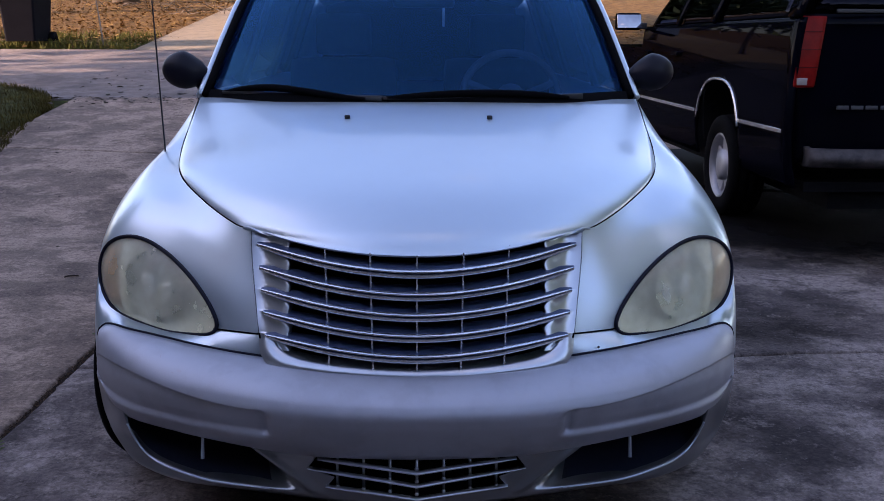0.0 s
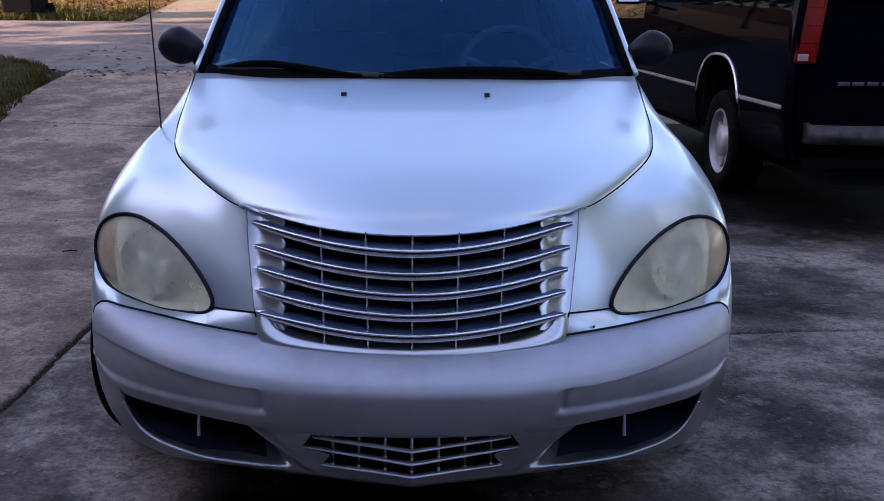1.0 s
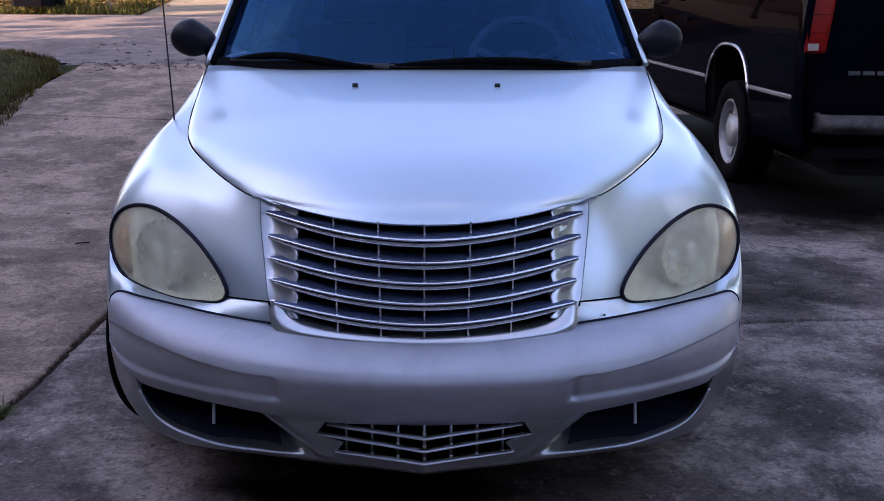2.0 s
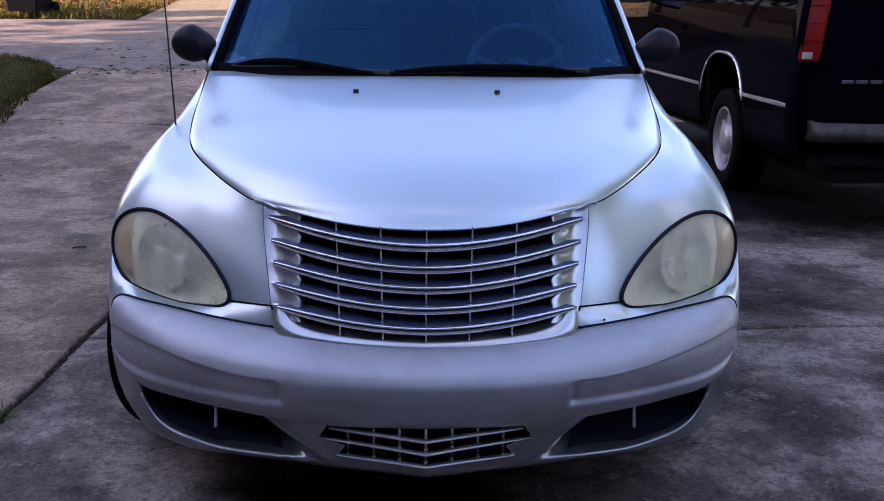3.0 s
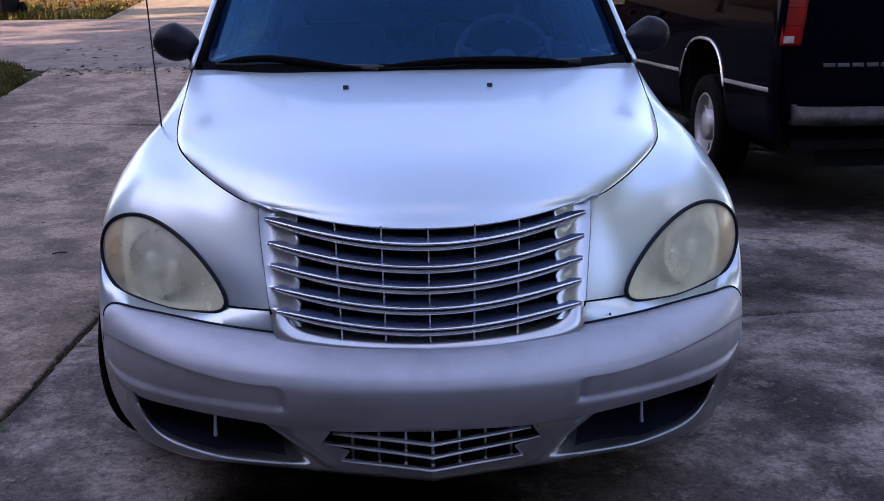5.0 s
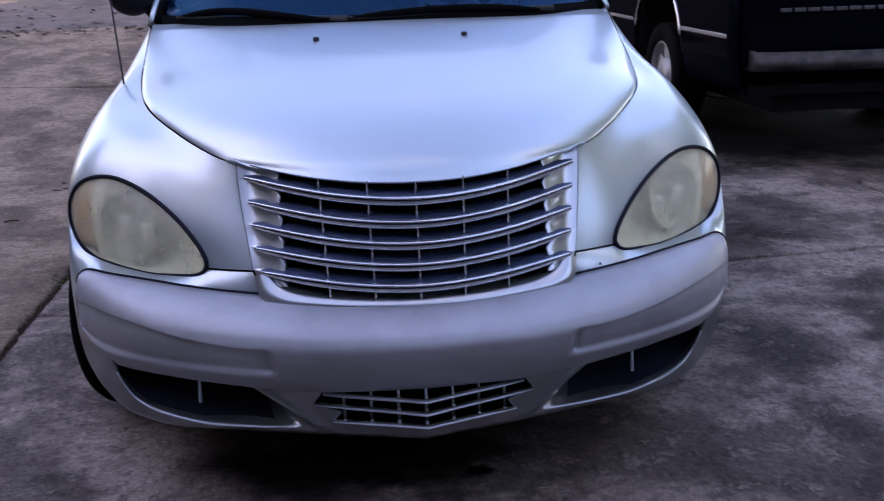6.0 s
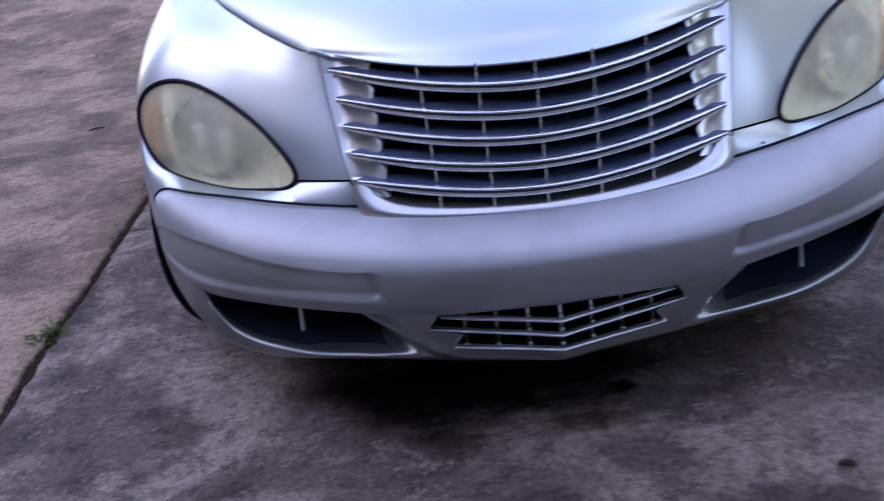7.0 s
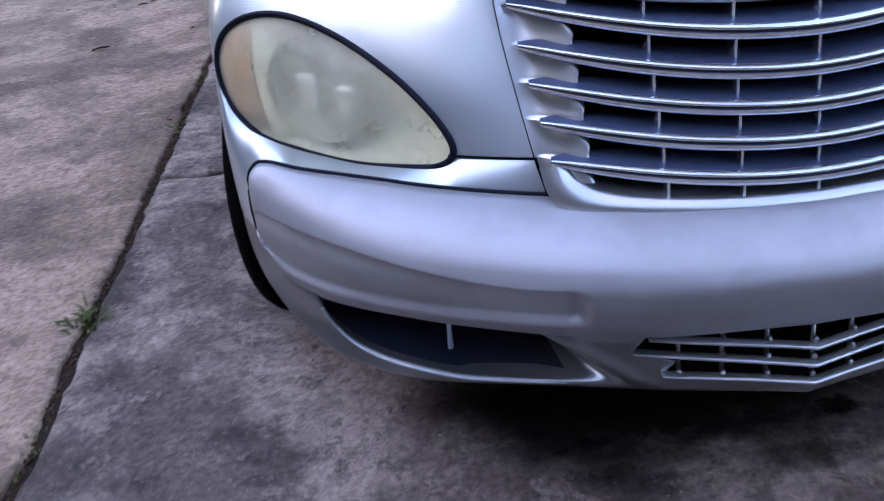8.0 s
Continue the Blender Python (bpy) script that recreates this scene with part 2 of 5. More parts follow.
def concrete(name, light, mid, dark, seed, blotch, speck):
    """Weathered concrete: blotches, lichen-dark patches, grit and pits."""
    m = bpy.data.materials.new(name)
    m.use_nodes = True
    n, l = m.node_tree.nodes, m.node_tree.links
    p = n["Principled BSDF"]
    tc = n.new("ShaderNodeTexCoord")
    mp = n.new("ShaderNodeMapping")
    mp.inputs["Location"].default_value = (seed * 3.7, seed * 1.9, 0)
    l.new(tc.outputs["Object"], mp.inputs[0])

    def tex(scale, detail, rough, distort=0.0):
        t = n.new("ShaderNodeTexNoise")
        t.inputs["Scale"].default_value, t.inputs["Detail"].default_value = scale, detail
        t.inputs["Roughness"].default_value, t.inputs["Distortion"].default_value = rough, distort
        l.new(mp.outputs[0], t.inputs["Vector"])
        return t.outputs["Fac"]

    def span(src, a, b, lo=0.0, hi=1.0):
        r = n.new("ShaderNodeMapRange")
        r.interpolation_type = "SMOOTHSTEP"
        for key, val in (("From Min", a), ("From Max", b), ("To Min", lo), ("To Max", hi)):
            r.inputs[key].default_value = val
        l.new(src, r.inputs["Value"])
        return r.outputs[0]

    def mix(fac, a, b, mode="MIX"):
        x = n.new("ShaderNodeMix")
        x.data_type, x.blend_type = "RGBA", mode
        for k, v in ((0, fac), (6, a), (7, b)):
            if isinstance(v, tuple):
                x.inputs[k].default_value = (*v, 1)
            elif isinstance(v, float):
                x.inputs[k].default_value = v
            else:
                l.new(v, x.inputs[k])
        return x.outputs[2]
    base = mix(span(tex(1.6, 6, 0.62, 0.15), 0.44, 0.56), mid, light)
    blot = span(tex(2.4, 9, 0.62, 0.3), 0.47, 0.60, 0.0, blotch)
    col = mix(blot, base, dark)
    fine = span(tex(22, 9, 0.72, 0.1), 0.48, 0.60, 0.0, speck)
    col = mix(fine, col, dark)
    lichen = span(tex(15, 10, 0.74, 0.2), 0.53, 0.63, 0.0, blotch * 0.85)
    col = mix(lichen, col, dark)
    pale = span(tex(7.5, 7, 0.65), 0.54, 0.66, 0.0, 0.5)
    col = mix(pale, col, light)
    patch = span(tex(5.0, 8, 0.70, 0.4), 0.50, 0.60, 0.0, 0.45)
    col = mix(patch, col, mid)
    crumb = span(tex(30, 5, 0.65, 0.1), 0.56, 0.70, 0.0, 0.22)
    col = mix(crumb, col, light)
    grit = span(tex(60, 7, 0.75), 0.32, 0.68, 0.68, 1.32)
    sc = n.new("ShaderNodeVectorMath")
    sc.operation = "SCALE"
    l.new(col, sc.inputs[0])
    l.new(grit, sc.inputs["Scale"])
    vo = n.new("ShaderNodeTexVoronoi")
    vo.inputs["Scale"].default_value = 42
    l.new(mp.outputs[0], vo.inputs["Vector"])
    spk = span(vo.outputs["Distance"], 0.05, 0.16, 0.6, 0.0)
    sel = span(tex(9, 2, 0.5), 0.57, 0.65)
    mu = n.new("ShaderNodeMath")
    mu.operation = "MULTIPLY"
    l.new(spk, mu.inputs[0])
    l.new(sel, mu.inputs[1])
    out = mix(mu.outputs[0], sc.outputs[0], (0.46, 0.43, 0.41))
    l.new(out, p.inputs["Base Color"])
    p.inputs["Roughness"].default_value, p.inputs["Specular IOR Level"].default_value = 0.9, 0.2
    b = n.new("ShaderNodeBump")
    b.inputs["Strength"].default_value, b.inputs["Distance"].default_value = 1.0, 0.0006
    l.new(tex(45, 8, 0.7), b.inputs["Height"])
    l.new(b.outputs[0], p.inputs["Normal"])
    return m


CONCRETE = concrete("mottled_grey_concrete", (0.345, 0.272, 0.236), (0.140, 0.108, 0.095), (0.042, 0.032, 0.030), 1, 0.80, 0.45)
CONCRETE_WARM = concrete("warm_worn_concrete", (0.42, 0.292, 0.215), (0.215, 0.150, 0.112), (0.085, 0.058, 0.045), 2, 0.5, 0.42)
WINDGLASS = glass("tinted_windscreen", (0.50, 0.66, 0.80), 0.0, 0, (0, 0, 0), (0.05, 0.40), (0.11, 0.50, 0.88))
DARKGLASS = glass("dark_tinted_glass", (0.035, 0.035, 0.04), 0.0, 0, (0, 0, 0), (0.03, 0.30), (0.30, 0.30, 0.40))
HAZYLENS = glass("hazed_headlamp_plastic", (0.97, 0.96, 0.83), 0.12, 0.30, (0.97, 0.93, 0.73), (0.02, 0.15))


# ---- modelling helpers ----
def part(name, bm, mat, parent=None, label="", smooth=True, thick=0.0):
    """Link a bmesh as one mesh object under a thing or a part."""
    me = bpy.data.meshes.new(name)
    bm.normal_update()
    bm.to_mesh(me)
    bm.free()
    me.materials.append(mat)
    if smooth:
        me.polygons.foreach_set("use_smooth", [True] * len(me.polygons))
    ob = new(name, me)
    if parent is not None:
        ob.parent = parent
    if label:
        ob["label"] = label
    if thick:
        s = ob.modifiers.new("shell", "SOLIDIFY")
        s.thickness, s.offset = thick, -1
    return ob


def spline(pts):
    """A smooth curve through points, as a function of 0..1."""
    P = [np.array(p, float) for p in pts]
    n = len(P) - 1

    def f(t):
        t = min(max(t, 0.0), 1.0) * n
        i = min(int(t), n - 1)
        w = t - i
        p1, p2 = P[i], P[i + 1]
        p0 = P[i - 1] if i > 0 else 2 * p1 - p2
        p3 = P[i + 2] if i + 2 <= n else 2 * p2 - p1
        return 0.5 * (2 * p1 + (p2 - p0) * w + (2 * p0 - 5 * p1 + 4 * p2 - p3) * w * w + (3 * p1 - p0 - 3 * p2 + p3) * w ** 3)
    return f


def graph(*pts):
    """A smooth monotone-ish function y(x) through (x, y) pairs."""
    xs, ys = np.array([p[0] for p in pts], float), np.array([p[1] for p in pts], float)
    h, d = np.diff(xs), np.diff(ys) / np.diff(xs)
    m = np.empty(len(xs))
    m[0], m[-1] = d[0], d[-1]
    for i in range(1, len(xs) - 1):
        m[i] = 0 if d[i - 1] * d[i] <= 0 else (h[i - 1] + h[i]) / (h[i] / d[i - 1] + h[i - 1] / d[i])

    def f(x):
        x = min(max(x, xs[0]), xs[-1])
        i = min(int(np.searchsorted(xs, x, "right")) - 1, len(xs) - 2)
        t = (x - xs[i]) / h[i]
        return float((1 + 2 * t) * (1 - t) ** 2 * ys[i] + t * (1 - t) ** 2 * h[i] * m[i] + t * t * (3 - 2 * t) * ys[i + 1] + t * t * (t - 1) * h[i] * m[i + 1])
    return f


def loft(sections):
    """A surface S(u, v) through section curves: v runs from section to section, u along each."""
    curves = [spline(s) for s in sections]

    def S(u, v):
        return spline([c(u) for c in curves])(v)
    return S


def sheet(fn, nu, nv, flip=False, keep=None, bm=None):
    """A grid of faces over fn(u, v), u and v from 0 to 1; keep(centre) drops faces."""
    bm = bm or bmesh.new()
    V = [[bm.verts.new(fn(i / nu, j / nv)) for i in range(nu + 1)] for j in range(nv + 1)]
    for j in range(nv):
        for i in range(nu):
            q = [V[j][i], V[j][i + 1], V[j + 1][i + 1], V[j + 1][i]]
            if keep and not keep(sum((v.co for v in q), Vector()) / 4):
                continue
            bm.faces.new(q[::-1] if flip else q)
    bmesh.ops.delete(bm, geom=[v for v in bm.verts if not v.link_faces], context="VERTS")
    return bm


def box(bm, lo, hi, m=None, bevel=0.0):
    """A box between two corners, bevelled, into bm."""
    lo, hi = Vector(lo), Vector(hi)
    r = bmesh.ops.create_cube(bm, size=1, matrix=Matrix.Translation((lo + hi) / 2) @ Matrix.Diagonal((*(hi - lo), 1)))
    if bevel:
        es = list({e for v in r["verts"] for e in v.link_edges})
        r = bmesh.ops.bevel(bm, geom=es, offset=bevel, segments=2, affect="EDGES", profile=0.7)
    if m is not None:
        bmesh.ops.transform(bm, matrix=m, verts=list({v for v in r["verts"]}))
    return bm


def tube(bm, path, radius, sides=8, closed=False, flat=None):
    """A tube along a list of points; radius may be a function of 0..1."""
    pts = [Vector(p) for p in path]
    n = len(pts)
    rings = []
    for i, p in enumerate(pts):
        if closed:
            d = (pts[(i + 1) % n] - pts[i - 1]).normalized()
        else:
            d = (pts[min(i + 1, n - 1)] - pts[max(i - 1, 0)]).normalized()
        up = Vector((0, -1, 0.3)) if abs(d.y) < 0.8 else Vector((0, 0, 1))
        s = d.cross(up).normalized()
        w = s.cross(d).normalized()
        r = radius(i / max(n - 1, 1)) if callable(radius) else radius
        k = flat or 1.0
        rings.append([bm.verts.new(p + s * (r * math.cos(2 * math.pi * j / sides)) + w * (k * r * math.sin(2 * math.pi * j / sides))) for j in range(sides)])
    for i in range(n if closed else n - 1):
        A, B = rings[i], rings[(i + 1) % n]
        for j in range(sides):
            bm.faces.new((A[j], A[(j + 1) % sides], B[(j + 1) % sides], B[j]))
    if not closed:
        bm.faces.new(rings[0][::-1])
        bm.faces.new(rings[-1])
    return bm


def lathe(bm, profile, steps=48, m=None):
    """Turn (radius, axial) pairs round the x axis."""
    rings = []
    for k in range(steps):
        c, s = math.cos(2 * math.pi * k / steps), math.sin(2 * math.pi * k / steps)
        rings.append([bm.verts.new((ax, r * c, r * s)) for r, ax in profile])
    for k in range(steps):
        A, B = rings[k], rings[(k + 1) % steps]
        for i in range(len(profile) - 1):
            bm.faces.new((A[i], A[i + 1], B[i + 1], B[i]))
    if m is not None:
        bmesh.ops.transform(bm, matrix=m, verts=bm.verts)
    bmesh.ops.remove_doubles(bm, verts=bm.verts, dist=1e-5)
    return bm


def smoothstep(a, b, x):
    t = min(max((x - a) / (b - a), 0.0), 1.0)
    return t * t * (3 - 2 * t)


def empty(name, at=(0, 0, 0)):
    ob = new(name)
    ob.location = at
    return ob


# ---- setting: ground, driveway, road ----
def rise(x, y):
    """Height of the ground: level round the car, climbing to the road and beyond."""
    start = 4.6 + 4.6 * smoothstep(-1.5, 1.0, x)
    d = y - start
    soft = 0.6
    z = 0.12 * (d if d > soft else (max(d + soft, 0) ** 2) / (4 * soft)) if d > -soft else 0.0
    return z if y < 60 else 0.12 * (60 - start) + 0.03 * (y - 60)


def ground_material():
    """Lawn near, leaf-strewn sandy slope far."""
    m = material("lawn_and_leaf_litter", (0.045, 0.048, 0.012), 0.95, 0, 0, 0.1, 0.5, 9, 0.02, 30, spec=0.1)
    n, l = m.node_tree.nodes, m.node_tree.links
    p = n["Principled BSDF"]
    src = p.inputs["Base Color"].links[0].from_socket
    tc = n.new("ShaderNodeTexCoord")
    sep = n.new("ShaderNodeSeparateXYZ")
    l.new(tc.outputs["Object"], sep.inputs[0])
    no = n.new("ShaderNodeTexNoise")
    no.inputs["Scale"].default_value, no.inputs["Detail"].default_value = 0.8, 6
    l.new(tc.outputs["Object"], no.inputs["Vector"])
    add = n.new("ShaderNodeMath")
    add.operation = "MULTIPLY_ADD"
    add.inputs[1].default_value = 4.0
    l.new(no.outputs["Fac"], add.inputs[0])
    l.new(sep.outputs["Y"], add.inputs[2])
    mr = n.new("ShaderNodeMapRange")
    mr.interpolation_type = "SMOOTHSTEP"
    mr.inputs["From Min"].default_value, mr.inputs["From Max"].default_value = 16.6, 18.0
    l.new(add.outputs[0], mr.inputs["Value"])
    n4 = n.new("ShaderNodeTexNoise")
    n4.inputs["Scale"].default_value, n4.inputs["Detail"].default_value, n4.inputs["Roughness"].default_value = 5, 8, 0.75
    l.new(tc.outputs["Object"], n4.inputs["Vector"])
    rp = n.new("ShaderNodeValToRGB")
    rp.color_ramp.elements[0].position, rp.color_ramp.elements[0].color = 0.35, (0.065, 0.031, 0.010, 1)
    rp.color_ramp.elements[1].position, rp.color_ramp.elements[1].color = 0.65, (0.22, 0.122, 0.038, 1)
    l.new(n4.outputs["Fac"], rp.inputs[0])
    mx = n.new("ShaderNodeMix")
    mx.data_type = "RGBA"
    l.new(mr.outputs[0], mx.inputs[0])
    l.new(src, mx.inputs[6])
    l.new(rp.outputs[0], mx.inputs[7])
    l.new(mx.outputs[2], p.inputs["Base Color"])
    return m


def strip(name, mat, x0, x1, y0, y1, lift, nx, ny, thick):
    """A slab that follows the ground, with side faces."""
    bm = sheet(lambda u, v: Vector((x0 + (x1 - x0) * u, y0 + (y1 - y0) * v, rise(x0 + (x1 - x0) * u, y0 + (y1 - y0) * v) + lift)), nx, ny)
    edge = [e for e in bm.edges if e.is_boundary]
    r = bmesh.ops.extrude_edge_only(bm, edges=edge)
    for v in r["geom"]:
        if isinstance(v, bmesh.types.BMVert):
            v.co.z -= thick
    ob = part(name, bm, mat, smooth=False)
    return tagged(ob, kind="structure")


FIELD = ground_material()
axis_x = [-400, -200, -100, -60, -40] + [-30 + 1.0 * i for i in range(61)] + [40, 60, 100, 200, 400]
axis_y = [-400, -200, -100, -50, -25, -12, -6] + [-3 + 0.8 * i for i in range(60)] + [55, 75, 110, 180, 300, 600]
gb = bmesh.new()
gv = [[gb.verts.new((x, y, rise(x, y) - 0.05)) for x in axis_x] for y in axis_y]
for j in range(len(axis_y) - 1):
    for i in range(len(axis_x) - 1):
        gb.faces.new((gv[j][i], gv[j][i + 1], gv[j + 1][i + 1], gv[j + 1][i]))
ground = tagged(part("ground", gb, FIELD), "lawn and sunlit leaf-strewn slope rising beyond the road", "ground", kind="structure")

road = tagged(strip("road", ROADM, -60, 60, 10.0, 13.85, -0.03, 120, 10, 0.2), "worn pale asphalt residential road crossing behind the drive", "road")
tagged(strip("road_apron", ROADM, -5.6, 9.0, 9.40, 9.998, -0.03, 14, 3, 0.2), "worn pale asphalt apron between drive and road", "road")
tagged(strip("track", PALEDIRT, -4.75, -1.2, 13.87, 40, -0.035, 6, 40, 0.1), "pale sandy drive climbing away across the road", "track")

# driveway: an under-layer of dark soil in the joints, slabs as pieces
drive = tagged(strip("driveway", SOIL, -4.1, 8.0, -4.3, 9.38, -0.014, 14, 24, 0.05), "weathered grey concrete driveway of large slabs with soil-filled joints", "driveway")


def slab(x0, x1, y0, y1, wear, mat):
    """One concrete slab with a crumbled edge."""
    nx, ny = max(4, int((x1 - x0) / 0.07)), max(4, int((y1 - y0) / 0.022))
    xs = [x0, x0 + 0.012] + [x0 + (x1 - x0) * i / nx for i in range(1, nx)] + [x1 - 0.012, x1]
    ys = [y0, y0 + 0.012] + [y0 + (y1 - y0) * i / ny for i in range(1, ny)] + [y1 - 0.012, y1]
    nx, ny = nx + 2, ny + 2
    rnd = random.Random(wear)
    seeds = [Vector((rnd.uniform(0, 50), rnd.uniform(0, 50), 0)) for _ in range(2)]

    def f(u, v):
        x, y = xs[int(round(u * nx))], ys[int(round(v * ny))]
        if u in (0, 1):
            x += 0.012 * noise.noise(Vector((0, y * 4, 0)) + seeds[0]) + 0.013 * noise.noise(Vector((0, y * 14, 0)) + seeds[0]) + 0.006 * noise.noise(Vector((0, y * 37, 0)) + seeds[0]) + (0.002 if u == 0 else -0.002)
        if v in (0, 1):
            y += 0.012 * noise.noise(Vector((x * 3, 0, 0)) + seeds[1]) + 0.004 * noise.noise(Vector((x * 21, 0, 0)) + seeds[1]) + (0.004 if v == 0 else -0.004)
        near = max(0.0, 1 - abs(y - 1.58) / 0.6)
        y += max(0.0, 1 - abs(y - 6.53) / 0.5) * (-0.15 * (x + 2.3) * smoothstep(-1.2, -2.0, x) + 0.05 * noise.noise(Vector((x * 1.7, 9.1, 0))))
        y += near * (0.05 * x + 0.06 * noise.noise(Vector((x * 2.2, 3.1, 0))) + 0.022 * noise.noise(Vector((x * 9, 5.3, 0))))
        z = rise(x, y) + 0.003 * noise.noise(Vector((x * 0.8, y * 0.8, 1)))
        if u in (0, 1) or v in (0, 1):
            z -= 0.006
        return Vector((x, y, z))
    bm = sheet(f, nx, ny)
    r = bmesh.ops.extrude_edge_only(bm, edges=[e for e in bm.edges if e.is_boundary])
    for g in r["geom"]:
        if isinstance(g, bmesh.types.BMVert):
            g.co.z -= 0.05
    return part("slab", bm, mat, drive)


k = 0
for x0, x1, cuts in ((-4.1, -1.346, (-4.29, 6.56, 9.36)), (-1.322, 2.6, (-4.29, 1.58, 6.50, 9.36)), (2.61, 8.0, (-4.29, 1.58, 6.50, 9.36))):
    for y0, y1 in zip(cuts[:-1], cuts[1:]):
        slab(x0, x1, y0 + (0.016 if y0 > 6 else 0.006), y1 - (0.016 if y1 > 6 else 0.006), k, CONCRETE_WARM if x1 < 0 or y0 > 6 else CONCRETE)
        k += 1

LAWN_EDGE = graph((2.0, -3.80), (6.0, -3.80), (6.76, -3.89), (7.3, -4.0), (8.0, -4.12), (8.7, -4.22), (9.2, -4.38), (9.6, -4.62), (9.9, -4.90), (10.2, -5.40), (10.35, -6.3))


def lawn_edge(y):
    """Where the grass creeps over the drive, x for each y."""
    return LAWN_EDGE(y) + 0.07 * noise.noise(Vector((3.3, y * 2.6, 0))) + 0.03 * noise.noise(Vector((7.3, y * 9, 0)))


def lawn_at(u, v):
    y = 2.0 + 8.35 * v
    x = lawn_edge(y) - 3.5 * u ** 1.6
    return Vector((x, y, rise(x, y) - 0.012 + 0.03 * smoothstep(0, 0.25, u) + 0.012 * noise.noise(Vector((x * 4, y * 4, 2)))))


tagged(part("lawn", sheet(lawn_at, 24, 160), FIELD), "rough dark green lawn creeping over the drive's edge", "lawn", kind="structure")

# added unseen walls, high then low, close the place behind the camera, shaping light
for name, x0, x1, h in (("wall_south", -10, 0.8, 4.9), ("wall_south_low", 0.804, 11, 2.2)):
    wb = bmesh.new()
    box(wb, (x0, -4.6, 0), (x1, -4.3, h))
    tagged(part(name, wb, WALLM, smooth=False), "plain unseen wall added behind the camera to shape the light", "wall", kind="structure")


# unseen side walls added to shade the drive from low sun and sky
for name, x0, y1, h in (("wall_west", -9.6, 8.6, 5.2), ("wall_east", 9.3, 2.2, 2.0)):
    wb = bmesh.new()
    box(wb, (x0 - 0.15, -4.29, 0), (x0 + 0.15, y1, h))
    tagged(part(name, wb, WALLM, smooth=False), "plain unseen wall added beside the drive to shape its light", "wall", kind="structure")


# ---- the silver car ----
car = empty("compact_car", (0, 2.0, 0))
tagged(car, "silver retro compact hatchback parked nose out on concrete", "car")


def cpart(name, bm, mat, parent=None, label="", smooth=True, thick=0.0):
    """A part of the silver car, modelled in the place's own coordinates."""
    ob = part(name, bm, mat, parent or car, label, smooth, thick)
    if parent is None:
        ob.matrix_parent_inverse = Matrix.Translation((0, -2.0, 0))
    return ob


SIDES = (-1, 1)


def mirrored(p, s):
    """The point p, on the side s."""
    return Vector((s * p[0], p[1], p[2]))


# hood: rows from the front lip to the cowl, each from the centre line to the seam
hood_mid = spline([(0, 0.064, 0.773), (0, 0.110, 0.828), (0, 0.24, 0.893), (0, 0.45, 0.948), (0, 0.72, 1.003), (0, 1.03, 1.056)])
hood_rim = spline([(0.388, 0.218, 0.808), (0.430, 0.255, 0.809), (0.53, 0.38, 0.842), (0.632, 0.56, 0.884), (0.688, 0.80, 0.925), (0.704, 1.12, 1.055)])


def hood_at(u, v):
    """u from -1 to 1 across, v from 0 to 1 front to back."""
    c, e = hood_mid(v), hood_rim(v)
    w = abs(u)
    ang = w * math.pi / 2
    full = smoothstep(0.0, 0.12, v)
    zx = (1 - math.cos(ang) ** 1.15) * full + (w ** 2) * (1 - full)
    px = math.sin(ang) ** (1 - 0.08 * full) * full + w * (1 - full)
    return Vector((math.copysign(e[0] * px, u), c[1] + (e[1] - c[1]) * (px ** 2.2), c[2] + (e[2] - c[2]) * zx))


hb = sheet(lambda u, v: hood_at(2 * u - 1, v ** 1.3), 64, 44)
hood = cpart("hood", hb, SILVER, label="smooth clamshell bonnet", thick=0.006)
for s in SIDES:
    nb = bmesh.new()
    box(nb, (-0.008, -0.007, -0.004), (0.008, 0.007, 0.009), Matrix.Translation((s * 0.207, 0.806, 1.0155)), 0.0035)
    cpart("washer_jet", nb, BLACK, hood, "black washer jet")

# fender: sections from the seam down to the lower edge, front to back
FENDER = [
    [(0.3886, 0.2230, 0.804), (0.3836, 0.1910, 0.74), (0.3716, 0.1470, 0.66), (0.3588, 0.1020, 0.582)],
    [(0.433, 0.259, 0.806), (0.46, 0.225, 0.735), (0.475, 0.187, 0.655), (0.470, 0.158, 0.572)],
    [(0.533, 0.383, 0.839), (0.58, 0.335, 0.775), (0.625, 0.290, 0.665), (0.635, 0.262, 0.525)],
    [(0.636, 0.563, 0.881), (0.722, 0.475, 0.820), (0.795, 0.418, 0.690), (0.800, 0.405, 0.500)],
    [(0.693, 0.803, 0.921), (0.772, 0.690, 0.870), (0.843, 0.560, 0.725), (0.848, 0.510, 0.500)],
    [(0.704, 0.962, 0.980), (0.785, 0.900, 0.895), (0.848, 0.860, 0.790), (0.852, 0.850, 0.690)],
    [(0.711, 1.125, 1.049), (0.785, 1.120, 0.920), (0.848, 1.120, 0.760), (0.852, 1.160, 0.560)],
    [(0.735, 1.320, 1.055), (0.795, 1.320, 0.920), (0.845, 1.320, 0.720), (0.848, 1.320, 0.300)],
]
for sec in FENDER:
    sec.append(tuple(np.array(sec[3]) * 1.5 - np.array(sec[2]) * 0.5))
loft_s = loft(FENDER)


def fender_s(u, v):
    """Visible fender: u from 0 at the seam to 1 at the lower edge."""
    return loft_s(0.75 * u, v)



